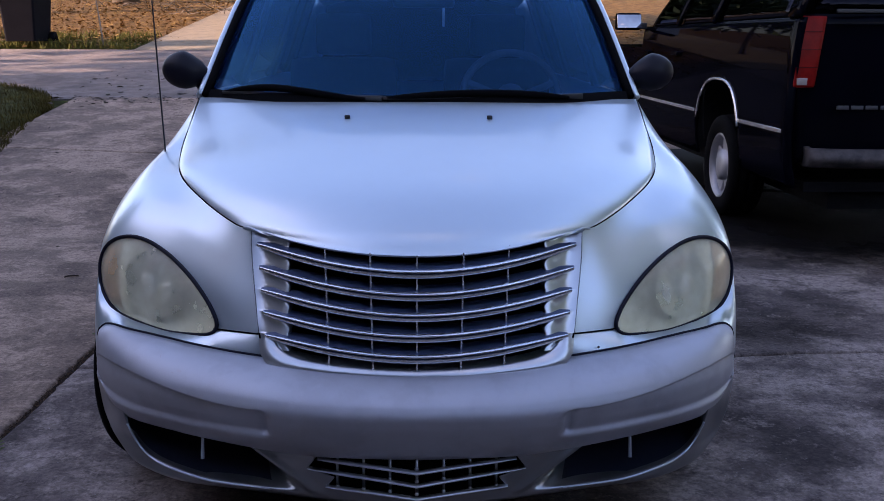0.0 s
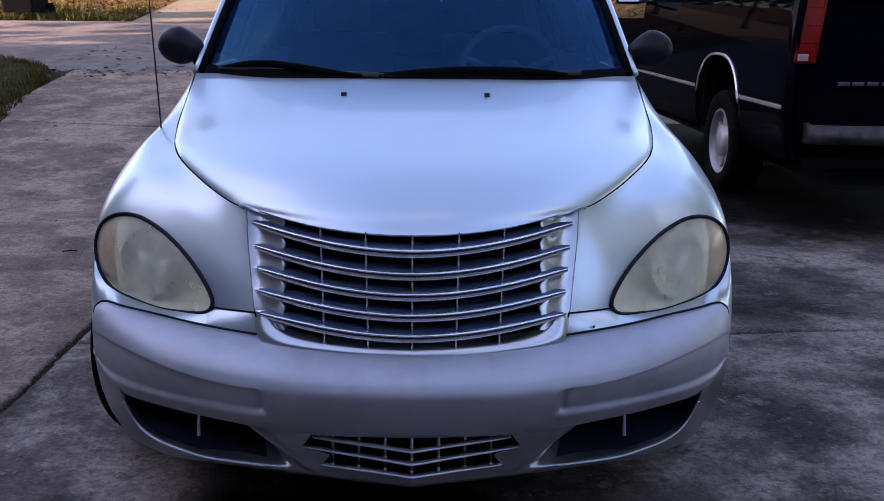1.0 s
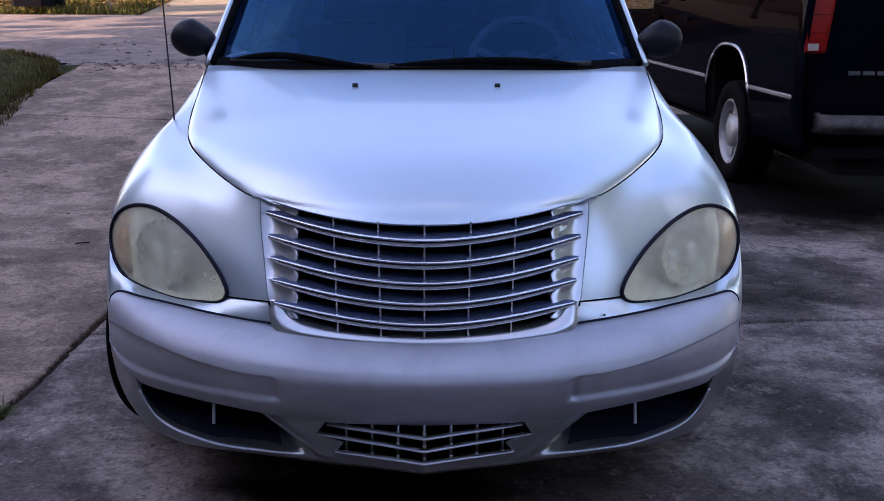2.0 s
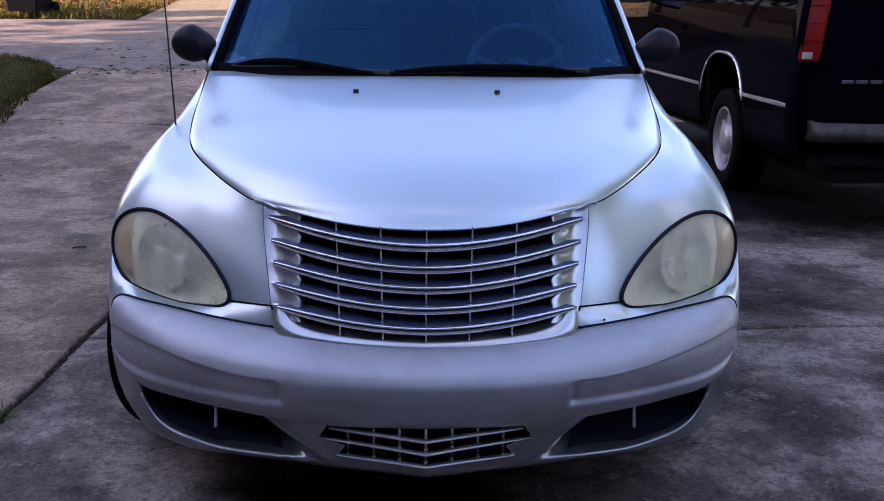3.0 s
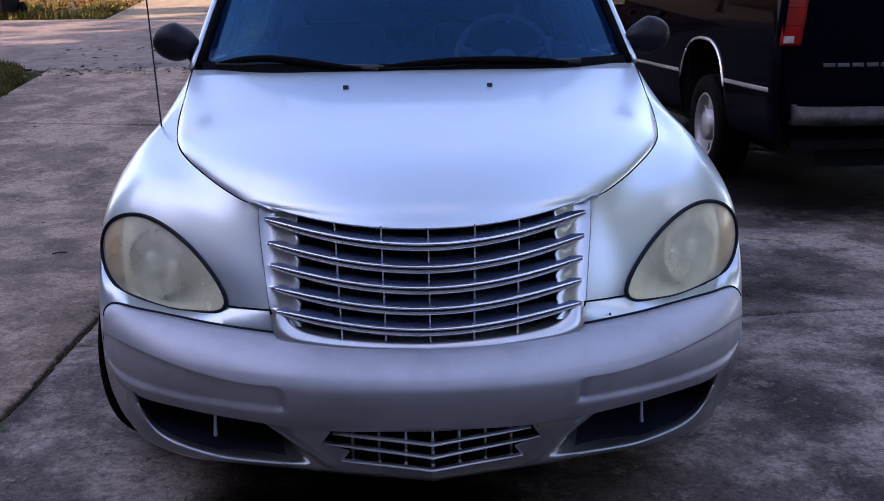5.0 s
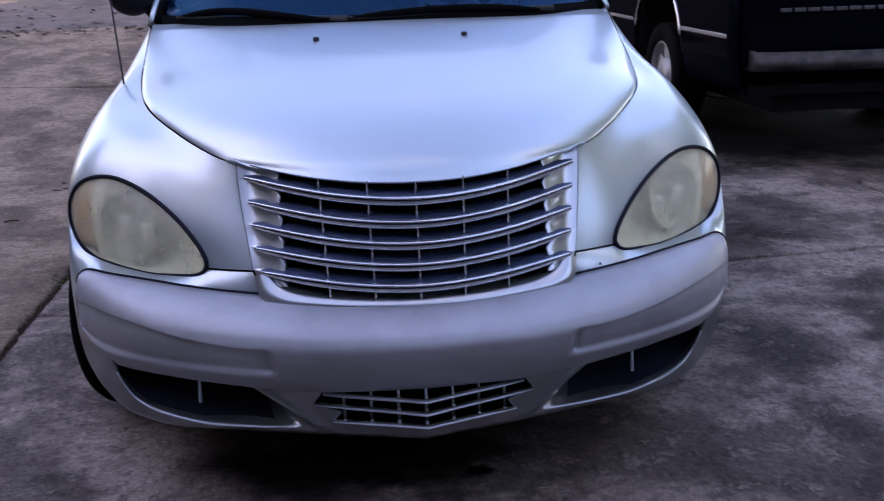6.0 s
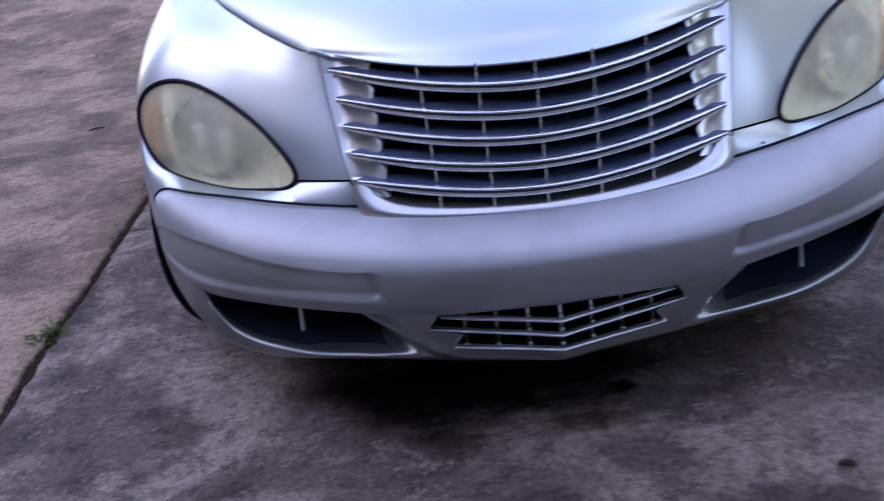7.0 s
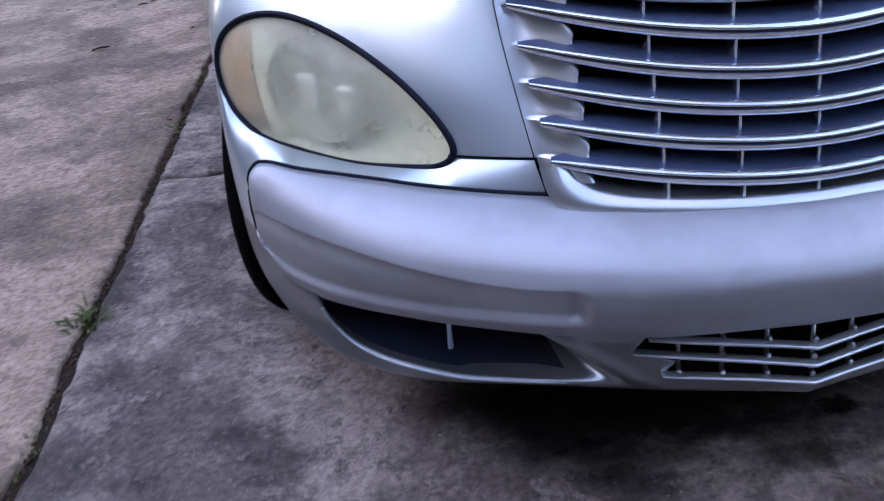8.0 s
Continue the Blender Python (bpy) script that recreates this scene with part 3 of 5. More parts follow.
# headlamp outline in the front view: inner tip, up over the top, round the outside, back below
LAMP = [(0.466, 0.588), (0.486, 0.630), (0.535, 0.678), (0.610, 0.722), (0.690, 0.748), (0.757, 0.743), (0.806, 0.712), (0.827, 0.660), (0.814, 0.600), (0.768, 0.561), (0.700, 0.549), (0.620, 0.545), (0.545, 0.552), (0.488, 0.563)]


def closed(pts, n):
    """n points along a smooth closed curve."""
    m = len(pts)
    f = spline([pts[-1]] + list(pts) + [pts[0], pts[1]])
    return [f((1 + m * i / n) / (m + 2)) for i in range(n)]


lamp_line = closed(LAMP, 96)


def inside(x, z, poly):
    """Whether (x, z) lies in the outline."""
    hit = False
    for i in range(len(poly)):
        (x0, z0), (x1, z1) = poly[i - 1], poly[i]
        if (z0 > z) != (z1 > z) and x < x0 + (z - z0) / (z1 - z0) * (x1 - x0):
            hit = not hit
    return hit


from mathutils.bvhtree import BVHTree
fb = sheet(lambda u, v: Vector(loft_s(u, v)), 50, 90)
fender_tree = BVHTree.FromBMesh(fb)
fb.free()


def fender_y(x, z):
    """Depth of the fender's front at (x, z)."""
    hit = fender_tree.ray_cast(Vector((x, -0.6, z)), Vector((0, 1, 0)))[0]
    return hit.y if hit else None


def lamp_y(x, z):
    y = fender_y(x, z)
    return y if y is not None else 0.148 + 0.55 * (x - 0.467) + 1.0 * (x - 0.467) ** 2 + 0.3 * (z - 0.56)


lamp_under = graph((0.345, 0.583), (0.46, 0.579), (0.49, 0.566), (0.55, 0.555), (0.62, 0.548), (0.70, 0.551), (0.765, 0.566), (0.812, 0.602), (0.834, 0.66), (0.850, 0.67))
cx, cz = 0.655, 0.646
for s in SIDES:
    keep = lambda c: not (c.y < 0.62 and inside(abs(c.x), c.z, lamp_line))
    fm = sheet(lambda u, v: mirrored(fender_s(u, v), s), 60, 120, s < 0, keep)
    fender = cpart("fender", fm, SILVER, label="rounded pontoon front fender")
    # headlamp: lens dome, gasket, bowl, amber side, bulb
    lens_rows = 10

    def lens_pt(u, v, bulge=0.016):
        p = lamp_line[int(round(u * 96)) % 96]
        r = v
        x, z = cx + (p[0] - cx) * r, cz + (p[1] - cz) * r
        edge = lamp_y(p[0], p[1])
        y = (lamp_y(x, z) if r < 0.97 else edge) - bulge * (1 - r * r)
        return Vector((s * x, y, z))
    lb = sheet(lambda u, v: lens_pt(u, max(v, 0.002)), 96, lens_rows, s > 0)
    bmesh.ops.remove_doubles(lb, verts=lb.verts, dist=2e-4)
    lamp = cpart("headlamp", lb, HAZYLENS, label="yellowed hazy teardrop headlamp lens")
    lamp.visible_shadow = False
    gk = tube(bmesh.new(), [(s * p[0], lamp_y(p[0], p[1]) - 0.004, p[1]) for p in lamp_line], 0.0050, 8, True)
    cpart("gasket", gk, GASKET, lamp, "black rubber gasket")
    bowl = sheet(lambda u, v: lens_pt(u, max(v, 0.002) * 0.995, 0.0) + Vector((-s * 0.02 * (1 - v), 0.085 * (1 - v ** 3) ** 0.7 + 0.006, 0)), 96, 12, s > 0)
    bmesh.ops.remove_doubles(bowl, verts=bowl.verts, dist=2e-4)
    cpart("reflector", bowl, LAMPBACK, lamp, "dull silvered lamp interior")
    rx, rz = 0.660, 0.648
    ry = lamp_y(rx, rz)
    def dish(u, v):
        a_, r_ = 2 * math.pi * u, 0.078 * v
        x, z = rx + r_ * math.cos(a_), rz - 0.004 + r_ * math.sin(a_)
        return Vector((s * x, lamp_y(x, z) + 0.008 + 0.026 * (1 - v * v), z))
    rf = sheet(dish, 40, 8, s < 0)
    bmesh.ops.remove_doubles(rf, verts=rf.verts, dist=1e-4)
    cpart("main_reflector", rf, REFLECT, lamp)
    # bright blocks painting the sky's glints in the faceted reflector
    for q, dz, hz in ((0.014, -0.014, 0.030), (-0.046, -0.024, 0.028)):
        fc = bmesh.new()
        fy = lamp_y(rx + q, rz + dz) + 0.024
        box(fc, (-0.015, -0.006, -hz), (0.015, 0.012, hz), Matrix.Translation((s * (rx + q), fy, rz + dz)) @ Matrix.Rotation(s * 0.45, 4, "Z"), 0.0055)
        cpart("lamp_facet", fc, FACET, lamp)
    bb = bmesh.new()
    bmesh.ops.create_uvsphere(bb, u_segments=12, v_segments=8, radius=0.012, matrix=Matrix.Translation((s * rx, ry + 0.026, rz + 0.045)))
    cpart("bulb", bb, CLEARLENS, lamp)
    def marker(u, v):
        z = 0.584 + 0.148 * v
        xo = max(p[0] + (z - p[1]) / (q_[1] - p[1]) * (q_[0] - p[0]) for p, q_ in zip(lamp_line, lamp_line[1:] + lamp_line[:1]) if (p[1] > z) != (q_[1] > z)) - 0.004
        xb = 0.762 - 1.4 * (z - 0.655) ** 2
        x = xb + (max(xo, xb + 0.002) - xb) * u
        return Vector((s * x, lamp_y(x, z) + 0.004, z))
    def insert(u, v):
        xm = 0.752 - 0.09 * u
        ends = [p[1] + (xm - p[0]) / (q_[0] - p[0]) * (q_[1] - p[1]) for p, q_ in zip(lamp_line, lamp_line[1:] + lamp_line[:1]) if (p[0] > xm) != (q_[0] > xm)]
        z = min(ends) + 0.008 + (max(ends) - min(ends) - 0.016) * v
        x = 0.758 - 1.4 * (z - 0.655) ** 2 * (1 - u) - 0.09 * u
        return Vector((s * x, lamp_y(x, z) + 0.005 + 0.045 * smoothstep(0.0, 0.9, u), z))
    cpart("lamp_insert", sheet(insert, 20, 16, s > 0), CREAM, lamp, "cream plastic insert")
    am = sheet(marker, 8, 14, s < 0)
    cpart("side_marker", am, AMBER, lamp, "amber side reflector", thick=0.004)

# bumper: plan curve and profile
plan = graph((0, -0.085), (0.20, -0.074), (0.34, -0.048), (0.50, 0.008), (0.62, 0.072), (0.70, 0.135), (0.765, 0.215), (0.808, 0.31), (0.832, 0.42), (0.843, 0.56))
spread = spline([(0, 0), (0.12, 0), (0.25, 0), (0.40, 0), (0.54, 0), (0.64, 0), (0.71, 0), (0.750, 0), (0.772, 0), (0.784, 0), (0.790, 0)])
prof = graph((0.328, 0.104), (0.340, 0.080), (0.366, 0.047), (0.40, 0.020), (0.43, 0.005), (0.455, 0.0), (0.480, 0.008), (0.502, 0.027), (0.520, 0.058), (0.531, 0.092), (0.536, 0.125))
top_line = graph((0, -0.014), (0.2, -0.010), (0.34, 0.0), (0.55, 0.011), (0.65, 0.018), (0.72, 0.020), (0.762, 0.016), (0.778, 0.008), (0.787, -0.014), (0.791, -0.04))
low_line = graph((0, -0.016), (0.2, -0.014), (0.45, -0.002), (0.60, 0.002), (0.71, 0.007), (0.760, 0.026), (0.780, 0.062), (0.790, 0.10))


corner = graph((0, 0), (0.56, 0), (0.62, 0.10), (0.70, 0.35), (0.765, 0.69), (0.785, 1.2), (0.80, 1.4))


def bumper_at(u, v):
    """u from -1 to 1 along the bumper, v from 0 at the bottom to 1 at the top."""
    x = spread(abs(u))[0]
    z = 0.328 + 0.208 * v
    end = corner(x)
    y = plan(x) + prof(z) * (1 - 0.66 * end * smoothstep(0.45, 0.5, z)) * (1 - 0.6 * end * (1 - smoothstep(0.38, 0.42, z))) + 0.012 * smoothstep(0.90, 1.0, abs(u)) ** 2
    lift = top_line(x) * smoothstep(0.42, 0.53, z) + low_line(x) * (1 - smoothstep(0.335, 0.44, z))
    # recessed rub strip
    zu, zl = 0.456 + 0.026 * smoothstep(0.36, 0.74, x), 0.398
    inx = smoothstep(0.316 + 0.02 * smoothstep(0.44, 0.47, z), 0.332 + 0.02 * smoothstep(0.44, 0.47, z), x) * (1 - smoothstep(0.74, 0.80, x))
    inz = smoothstep(zl - 0.012, zl + 0.010, z) * (1 - smoothstep(zu - 0.002, zu + 0.003, z))
    end_x = 0.324 + 0.02 * smoothstep(0.44, 0.47, z)
    y += 0.015 * inx * inz + 0.010 * math.exp(-((x - end_x - 0.006) / 0.006) ** 2) * smoothstep(zl - 0.004, zl + 0.004, z) * (1 - smoothstep(zu - 0.002, zu + 0.006, z))
    return Vector((math.copysign(x, u), y, z + lift))


bb = sheet(lambda u, v: bumper_at(2 * u - 1, v), 340, 90)
bumper = cpart("bumper", bb, BUMPER, label="faded matt silver wrap-round bumper with rub strips", thick=0.004)

rim = [bumper_at(u, 1.0) + Vector((0, 0.003, 0.001)) for u in np.linspace(-1, 1, 140)]
cpart("bumper_gap", tube(bmesh.new(), rim, 0.0032, 6), GASKET, bumper)
for s in SIDES:
    rim = [Vector((s * p[0], p[1] - 0.0005, p[2])) for p in (spline([(0.474, 0.158, 0.5795), (0.42, 0.130, 0.5815), (0.358, 0.1015, 0.584)])(t) for t in np.linspace(0, 1, 12))]
    cpart("fender_gap", tube(bmesh.new(), rim, 0.0018, 6), RUBBER)
    rim = [(s * 0.358, 0.100, 0.586), (s * 0.352, 0.091, 0.558), (s * 0.345, 0.081, 0.532)]
    cpart("fender_gap", tube(bmesh.new(), rim, 0.0022, 6), RUBBER)
    rim = [Vector((s * p[0] + s * 0.0005, p[1] - 0.001, p[2])) for p in (spline([(0.389, 0.223, 0.805), (0.384, 0.191, 0.74), (0.372, 0.147, 0.66), (0.359, 0.102, 0.584)])(t) for t in np.linspace(0, 1, 20))]
    cpart("fender_gap", tube(bmesh.new(), rim, 0.0005, 6), GROOVE)

for sx, sz, w, h in ((-0.53, 0.505, 0.009, 0.004), (-0.582, 0.518, 0.002, 0.007), (-0.545, 0.500, 0.005, 0.002), (0.30, 0.36, 0.006, 0.002)):
    u_ = math.copysign(next(i / 400 for i in range(400) if spread(i / 400)[0] >= abs(sx)), sx)
    c_ = bumper_at(u_, (sz - 0.328) / 0.208)
    mk = sheet(lambda u, v: bumper_at(u_ + (u - 0.5) * w, (sz - 0.328) / 0.208 + (v - 0.5) * h / 0.208 * (1 - (2 * u - 1) ** 2 * 0.8)) + Vector((0, -0.0012, 0.0006)), 6, 3)
    cpart("scuff", mk, SCUFF, bumper, "small dark scuff")

# plan of the painted shell behind and below the bumper
low_plan = graph((0, -0.032), (0.06, -0.018), (0.20, 0.012), (0.30, 0.038), (0.45, 0.080), (0.58, 0.138), (0.68, 0.210), (0.75, 0.285), (0.80, 0.350), (0.835, 0.425), (0.850, 0.520))
mid_plan = graph((0, 0.0), (0.50, 0.07), (0.62, 0.115), (0.70, 0.175), (0.765, 0.256), (0.79, 0.305), (0.82, 0.358), (0.84, 0.416), (0.850, 0.520))
low_lip = graph((0, 0.196), (0.2, 0.198), (0.43, 0.200), (0.60, 0.198), (0.70, 0.200), (0.77, 0.227), (0.815, 0.267), (0.84, 0.33), (0.850, 0.40))
shell_top = graph((0, 0.338), (0.62, 0.338), (0.67, 0.356), (0.72, 0.386), (0.765, 0.410), (0.80, 0.425), (0.850, 0.430))
lip_in = graph((0.24, 0.226), (0.387, 0.227), (0.47, 0.228), (0.556, 0.237), (0.645, 0.250), (0.682, 0.272), (0.697, 0.300), (0.704, 0.335))

# gap line round the bumper's ends
for s in SIDES:
    rim = [bumper_at(s * 0.999, v) + Vector((s * 0.002, 0.002, 0)) for v in np.linspace(0.25, 1, 30)]
    cpart("bumper_gap", tube(bmesh.new(), rim, lambda t: 0.0016 + 0.0014 * smoothstep(0.3, 0.8, t), 6), GASKET, bumper)

# painted bezel between bumper and headlamp
for s in SIDES:
    def bezel_at(u, v):
        x = 0.345 + (0.850 - 0.345) * u
        outer = smoothstep(0.715, 0.800, x)
        zb = 0.534 + top_line(min(x, 0.755)) - 0.135 * outer
        shelf = plan(min(x, 0.79)) + 0.125 * (1 - 0.66 * corner(x)) + 0.004
        yb = shelf * (1 - outer) + (mid_plan(x) - 0.0004) * outer
        zt = lamp_under(x)
        yt = max(lamp_y(min(x, 0.848), zt), yb + 0.002) + 0.001 if x > 0.36 else 0.101
        return Vector((s * x, yb + (yt - yb) * v ** (1.25 + 1.25 * outer), zb + (zt - zb) * (v + 0.30 * v * (1 - v) * (1 - outer))))
    cpart("bezel", sheet(bezel_at, 90, 20, s < 0), SILVER, label="painted strip under the headlamp")
screw = bmesh.new()
bmesh.ops.create_uvsphere(screw, u_segments=10, v_segments=6, radius=0.0032, matrix=Matrix.Translation((0.416, 0.100, 0.552)))
cpart("bolt", screw, BLACK, bumper)

# lower fascia with scooped openings

def ridge(z):
    """Line of the ridge between the chin and the duct, running inwards below."""
    return 0.415 - 1.4 * (0.345 - z)


def scoop(x, z):
    """Depth of the scoop beside the chin."""
    low = lip_in(x)
    xb = ridge(z)
    a = smoothstep(xb - 0.03, xb + 0.15, x) * (1 - smoothstep(0.692, 0.704, x))
    b = smoothstep(low - 0.004, low + 0.036, z)
    crest = math.exp(-((x - xb + 0.02) / 0.022) ** 2) * smoothstep(0.215, 0.24, z)
    return 0.20 * a * b - 0.008 * crest


def fascia_y(x, z):
    """Depth of the lower fascia."""
    w = max(0.0, 1 - (z - low_lip(x)) / 0.022)
    m = smoothstep(0.25, 0.38, z) * smoothstep(0.45, 0.66, x)
    return low_plan(x) * (1 - m) + mid_plan(x) * m + 0.02 * w * w + 0.14 * max(0.0, 0.310 - z) * (1 - smoothstep(0.40, 0.60, x)) + scoop(x, z)


def fascia_at(u, v):
    x = 0.850 * math.sin(abs(u) * math.pi / 2) ** 0.95 if abs(u) > 0 else 0.0
    z = low_lip(x) + (shell_top(x) - low_lip(x)) * v
    return Vector((math.copysign(x, u), fascia_y(x, z), z))


MOUTH = [(0.0, 0.236), (0.205, 0.250), (0.188, 0.272), (0.250, 0.290), (0.214, 0.344), (0.0, 0.344)]


def in_duct(c):
    """The deep part of the scoop, cut away for the dark lining."""
    x = abs(c.x)
    return c.z > lip_in(x) + 0.012 and duct_inner(c.z) + 0.02 < x < 0.694


def duct_inner(z):
    """Inner end of the painted dark lining, behind the ridge."""
    return ridge(z) + 0.055 + 0.22 * (0.345 - z)


def duct_at(u, v):
    """Painted shade of the scoop, from its inner end to the rolled lip."""
    z = 0.234 + 0.119 * v
    lo, hi = 0.47, 0.700
    for step in range(20):
        mid = (lo + hi) / 2
        lo, hi = (mid, hi) if lip_in(mid) + 0.004 < z else (lo, mid)
    x = duct_inner(z) + (lo - duct_inner(z)) * u
    return Vector((x, fascia_y(x, z) - 0.003, z))


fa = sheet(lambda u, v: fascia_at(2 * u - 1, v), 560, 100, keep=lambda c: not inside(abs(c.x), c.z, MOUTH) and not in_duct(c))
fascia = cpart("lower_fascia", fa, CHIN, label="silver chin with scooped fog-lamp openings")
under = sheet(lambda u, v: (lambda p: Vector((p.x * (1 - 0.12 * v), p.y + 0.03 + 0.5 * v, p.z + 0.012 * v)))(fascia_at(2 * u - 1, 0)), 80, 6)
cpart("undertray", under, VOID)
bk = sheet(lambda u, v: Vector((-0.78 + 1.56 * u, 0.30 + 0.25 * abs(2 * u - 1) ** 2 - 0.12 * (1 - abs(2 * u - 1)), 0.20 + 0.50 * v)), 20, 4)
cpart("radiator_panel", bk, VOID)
for s in SIDES:
    cpart("duct", sheet(lambda u, v: mirrored(duct_at(u, v), s), 120, 50, s < 0), DUCT, fascia, "duct opening lined dark in place of its shade")
    edge = [Vector((s * x, fascia_y(x, lip_in(x) - 0.004) - 0.001, lip_in(x) - 0.004)) for x in np.linspace(0.34, 0.703, 60)]
    cpart("duct_lip", tube(bmesh.new(), edge, lambda t: 0.0008 + 0.0022 * smoothstep(0.0, 0.3, t), 6), SILVER, fascia, "bright rolled lip of the duct")
    fin = tube(bmesh.new(), [(s * 0.505, low_plan(0.505) + 0.030, 0.345), (s * 0.508, low_plan(0.505) + 0.026, 0.268)], lambda t: 0.003 + 0.002 * t, 8)
    cpart("duct_rib", fin, SILVER, fascia)
for s in SIDES:
    rim = []
    for (xa, za), (xb, zb) in zip(MOUTH[:4], MOUTH[1:5]):
        for t in np.linspace(0, 1, 10, endpoint=False):
            x_, z_ = xa + (xb - xa) * t, za + (zb - za) * t
            rim.append((s * x_, low_plan(x_) + 0.14 * max(0.0, 0.310 - z_) + 0.002, z_))
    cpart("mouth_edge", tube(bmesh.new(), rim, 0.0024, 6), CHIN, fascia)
# chin grille: three bars kinked in the middle, short posts
for k, (xe, ze, zc) in enumerate(((0.225, 0.316, 0.303), (0.247, 0.291, 0.272), (0.206, 0.251, 0.241))):
    def chin(u, v):
        a = 2 * u - 1
        x = xe * a
        w = abs(a)
        th = 0.0032 * (1 - w ** 6) + 0.0006
        y0 = low_plan(abs(x)) - 0.004
        ang = 2 * math.pi * v
        return Vector((x, y0 + 0.007 + 0.008 * math.cos(ang) * (1 if math.cos(ang) < 0 else 1.3), zc + (ze - zc) * w + th * math.sin(ang)))
    cpart("chin_bar", sheet(chin, 40, 10), SATIN, fascia, "silver cross bar")
for x in (-0.18, -0.12, -0.06, 0.0, 0.06, 0.12, 0.18):
    post = bmesh.new()
    y = low_plan(abs(x)) + 0.018
    tube(post, [(x, y + 0.004, 0.338), (x, y - 0.002, 0.246)], 0.0036, 8)
    for z in (0.250, 0.281, 0.310):
        bmesh.ops.create_uvsphere(post, u_segments=8, v_segments=6, radius=0.0052, matrix=Matrix.Translation((x, y - 0.008, z)))
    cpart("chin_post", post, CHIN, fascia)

# grille surround: side panels and lower band, opening scalloped between the bars
BARS = 5


def bar_line(k, a, back=0.0):
    """Point on bar k (may be fractional) at a from -1 to 1."""
    t = k / 4
    xt, yt, zt = 0.371 - 0.031 * t, 0.196 - 0.115 * t, 0.768 - 0.180 * t
    yc, zc = 0.050 - 0.036 * t, 0.731 - 0.179 * t
    w = abs(a)
    return Vector((xt * a, yc + (yt - yc) * w ** 2.0 + back, zc + (zt - zc) * w ** 1.8))


def outer_edge(t):
    """Seam between surround and fender, t from 0 at the hood to 1 at the bumper."""
    return spline([(0.388, 0.222, 0.806), (0.383, 0.190, 0.74), (0.371, 0.146, 0.66), (0.358, 0.101, 0.584), (0.346, 0.083, 0.530)])(t)


def surf_y(x, z):
    """Depth of the grille's raked face."""
    w = min(abs(x) / 0.36, 1.1)
    k = 4 * (0.731 - (z - 0.037 * w ** 1.8)) / 0.179
    return bar_line(k, w).y


surround = None
for s in SIDES:
    def panel(u, v):
        o = Vector(outer_edge(v * 0.86))
        k = (0.767 - o.z) * 22.35
        f = k - math.floor(k)
        xin = 0.332 - 0.038 * math.sin(math.pi * min(f / 0.86, 1.0) * 0.62) - 0.008 * v
        w = min(u / 0.72, 1.0)
        roll = max(0.0, u - 0.72) / 0.28
        x = o.x + (xin - o.x) * w
        lift = smoothstep(0.0, 0.9, w)
        y = o.y * (1 - lift) + (surf_y(x, o.z) + 0.008) * lift + 0.04 * roll ** 1.6
        return Vector((s * (x - 0.005 * math.sin(roll * math.pi / 2)), y, o.z))
    g = cpart("grille_surround", sheet(panel, 24, 130, s > 0), SATIN, label="silver grille surround with scalloped inner edge")
    surround = surround or g

lip_out = spline([(0.0, 0.502), (0.13, 0.506), (0.25, 0.516), (0.322, 0.526), (0.348, 0.548), (0.356, 0.580)])
lip_inn = spline([(0.0, 0.527), (0.11, 0.530), (0.21, 0.537), (0.276, 0.548), (0.310, 0.566), (0.322, 0.590)])


def band(u, v):
    """Lower lip of the grille, from side to side."""
    a = 2 * u - 1
    o, n_ = lip_out(abs(a)), lip_inn(abs(a))
    w = min(v / 0.75, 1.0)
    roll = max(0.0, v - 0.75) / 0.25
    x, z = o[0] + (n_[0] - o[0]) * w, o[1] + (n_[1] - o[1]) * w
    return Vector((math.copysign(x, a), surf_y(x, z) + 0.006 - 0.008 * math.sin(math.pi * w) + 0.04 * roll ** 1.5, z + 0.003 * roll))


cpart("grille_lip", sheet(band, 110, 16), SATIN, label="silver lower grille lip")
for k in range(BARS):
    # blade section: grooved nose, top sloping back
    SEC = [(0.062, 0.0135), (0.030, 0.0118), (0.010, 0.0100), (0.003, 0.0090), (0.0005, 0.0072), (0.0010, 0.0052),
           (0.0055, 0.0038), (0.0055, 0.0026), (0.0008, 0.0014), (0.0, -0.0022), (0.0020, -0.0056), (0.0065, -0.0070), (0.056, -0.0040)]

    def blade(u, v, lo=0, hi=12):
        a = 2 * u - 1
        w = abs(a)
        d, h = SEC[int(round(lo + v * (hi - lo)))]
        taper = (1 - w ** 6) * 0.62 + 0.38
        c = bar_line(k, a)
        return Vector((c.x, c.y - 0.010 + d * (0.15 + 0.85 * (1 - w ** 6)), c.z + (0.004 if k == 0 else 0.0) + h * taper * 1.15))
    bar = cpart("grille_bar", sheet(lambda u, v: blade(u, v, 2, 5), 64, 3), CHROME, surround, "silver blade bar with a dark groove")
    cpart("grille_bar", sheet(lambda u, v: blade(u, v, 8, 11), 64, 3), CHROME, surround)
    cpart("bar_groove", sheet(lambda u, v: blade(u, v, 5, 8), 64, 3), GROOVE, surround)
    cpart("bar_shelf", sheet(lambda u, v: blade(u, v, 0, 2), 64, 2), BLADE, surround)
    cpart("bar_back", sheet(lambda u, v: blade(u, v, 11, 12), 64, 1), GROOVE, surround)
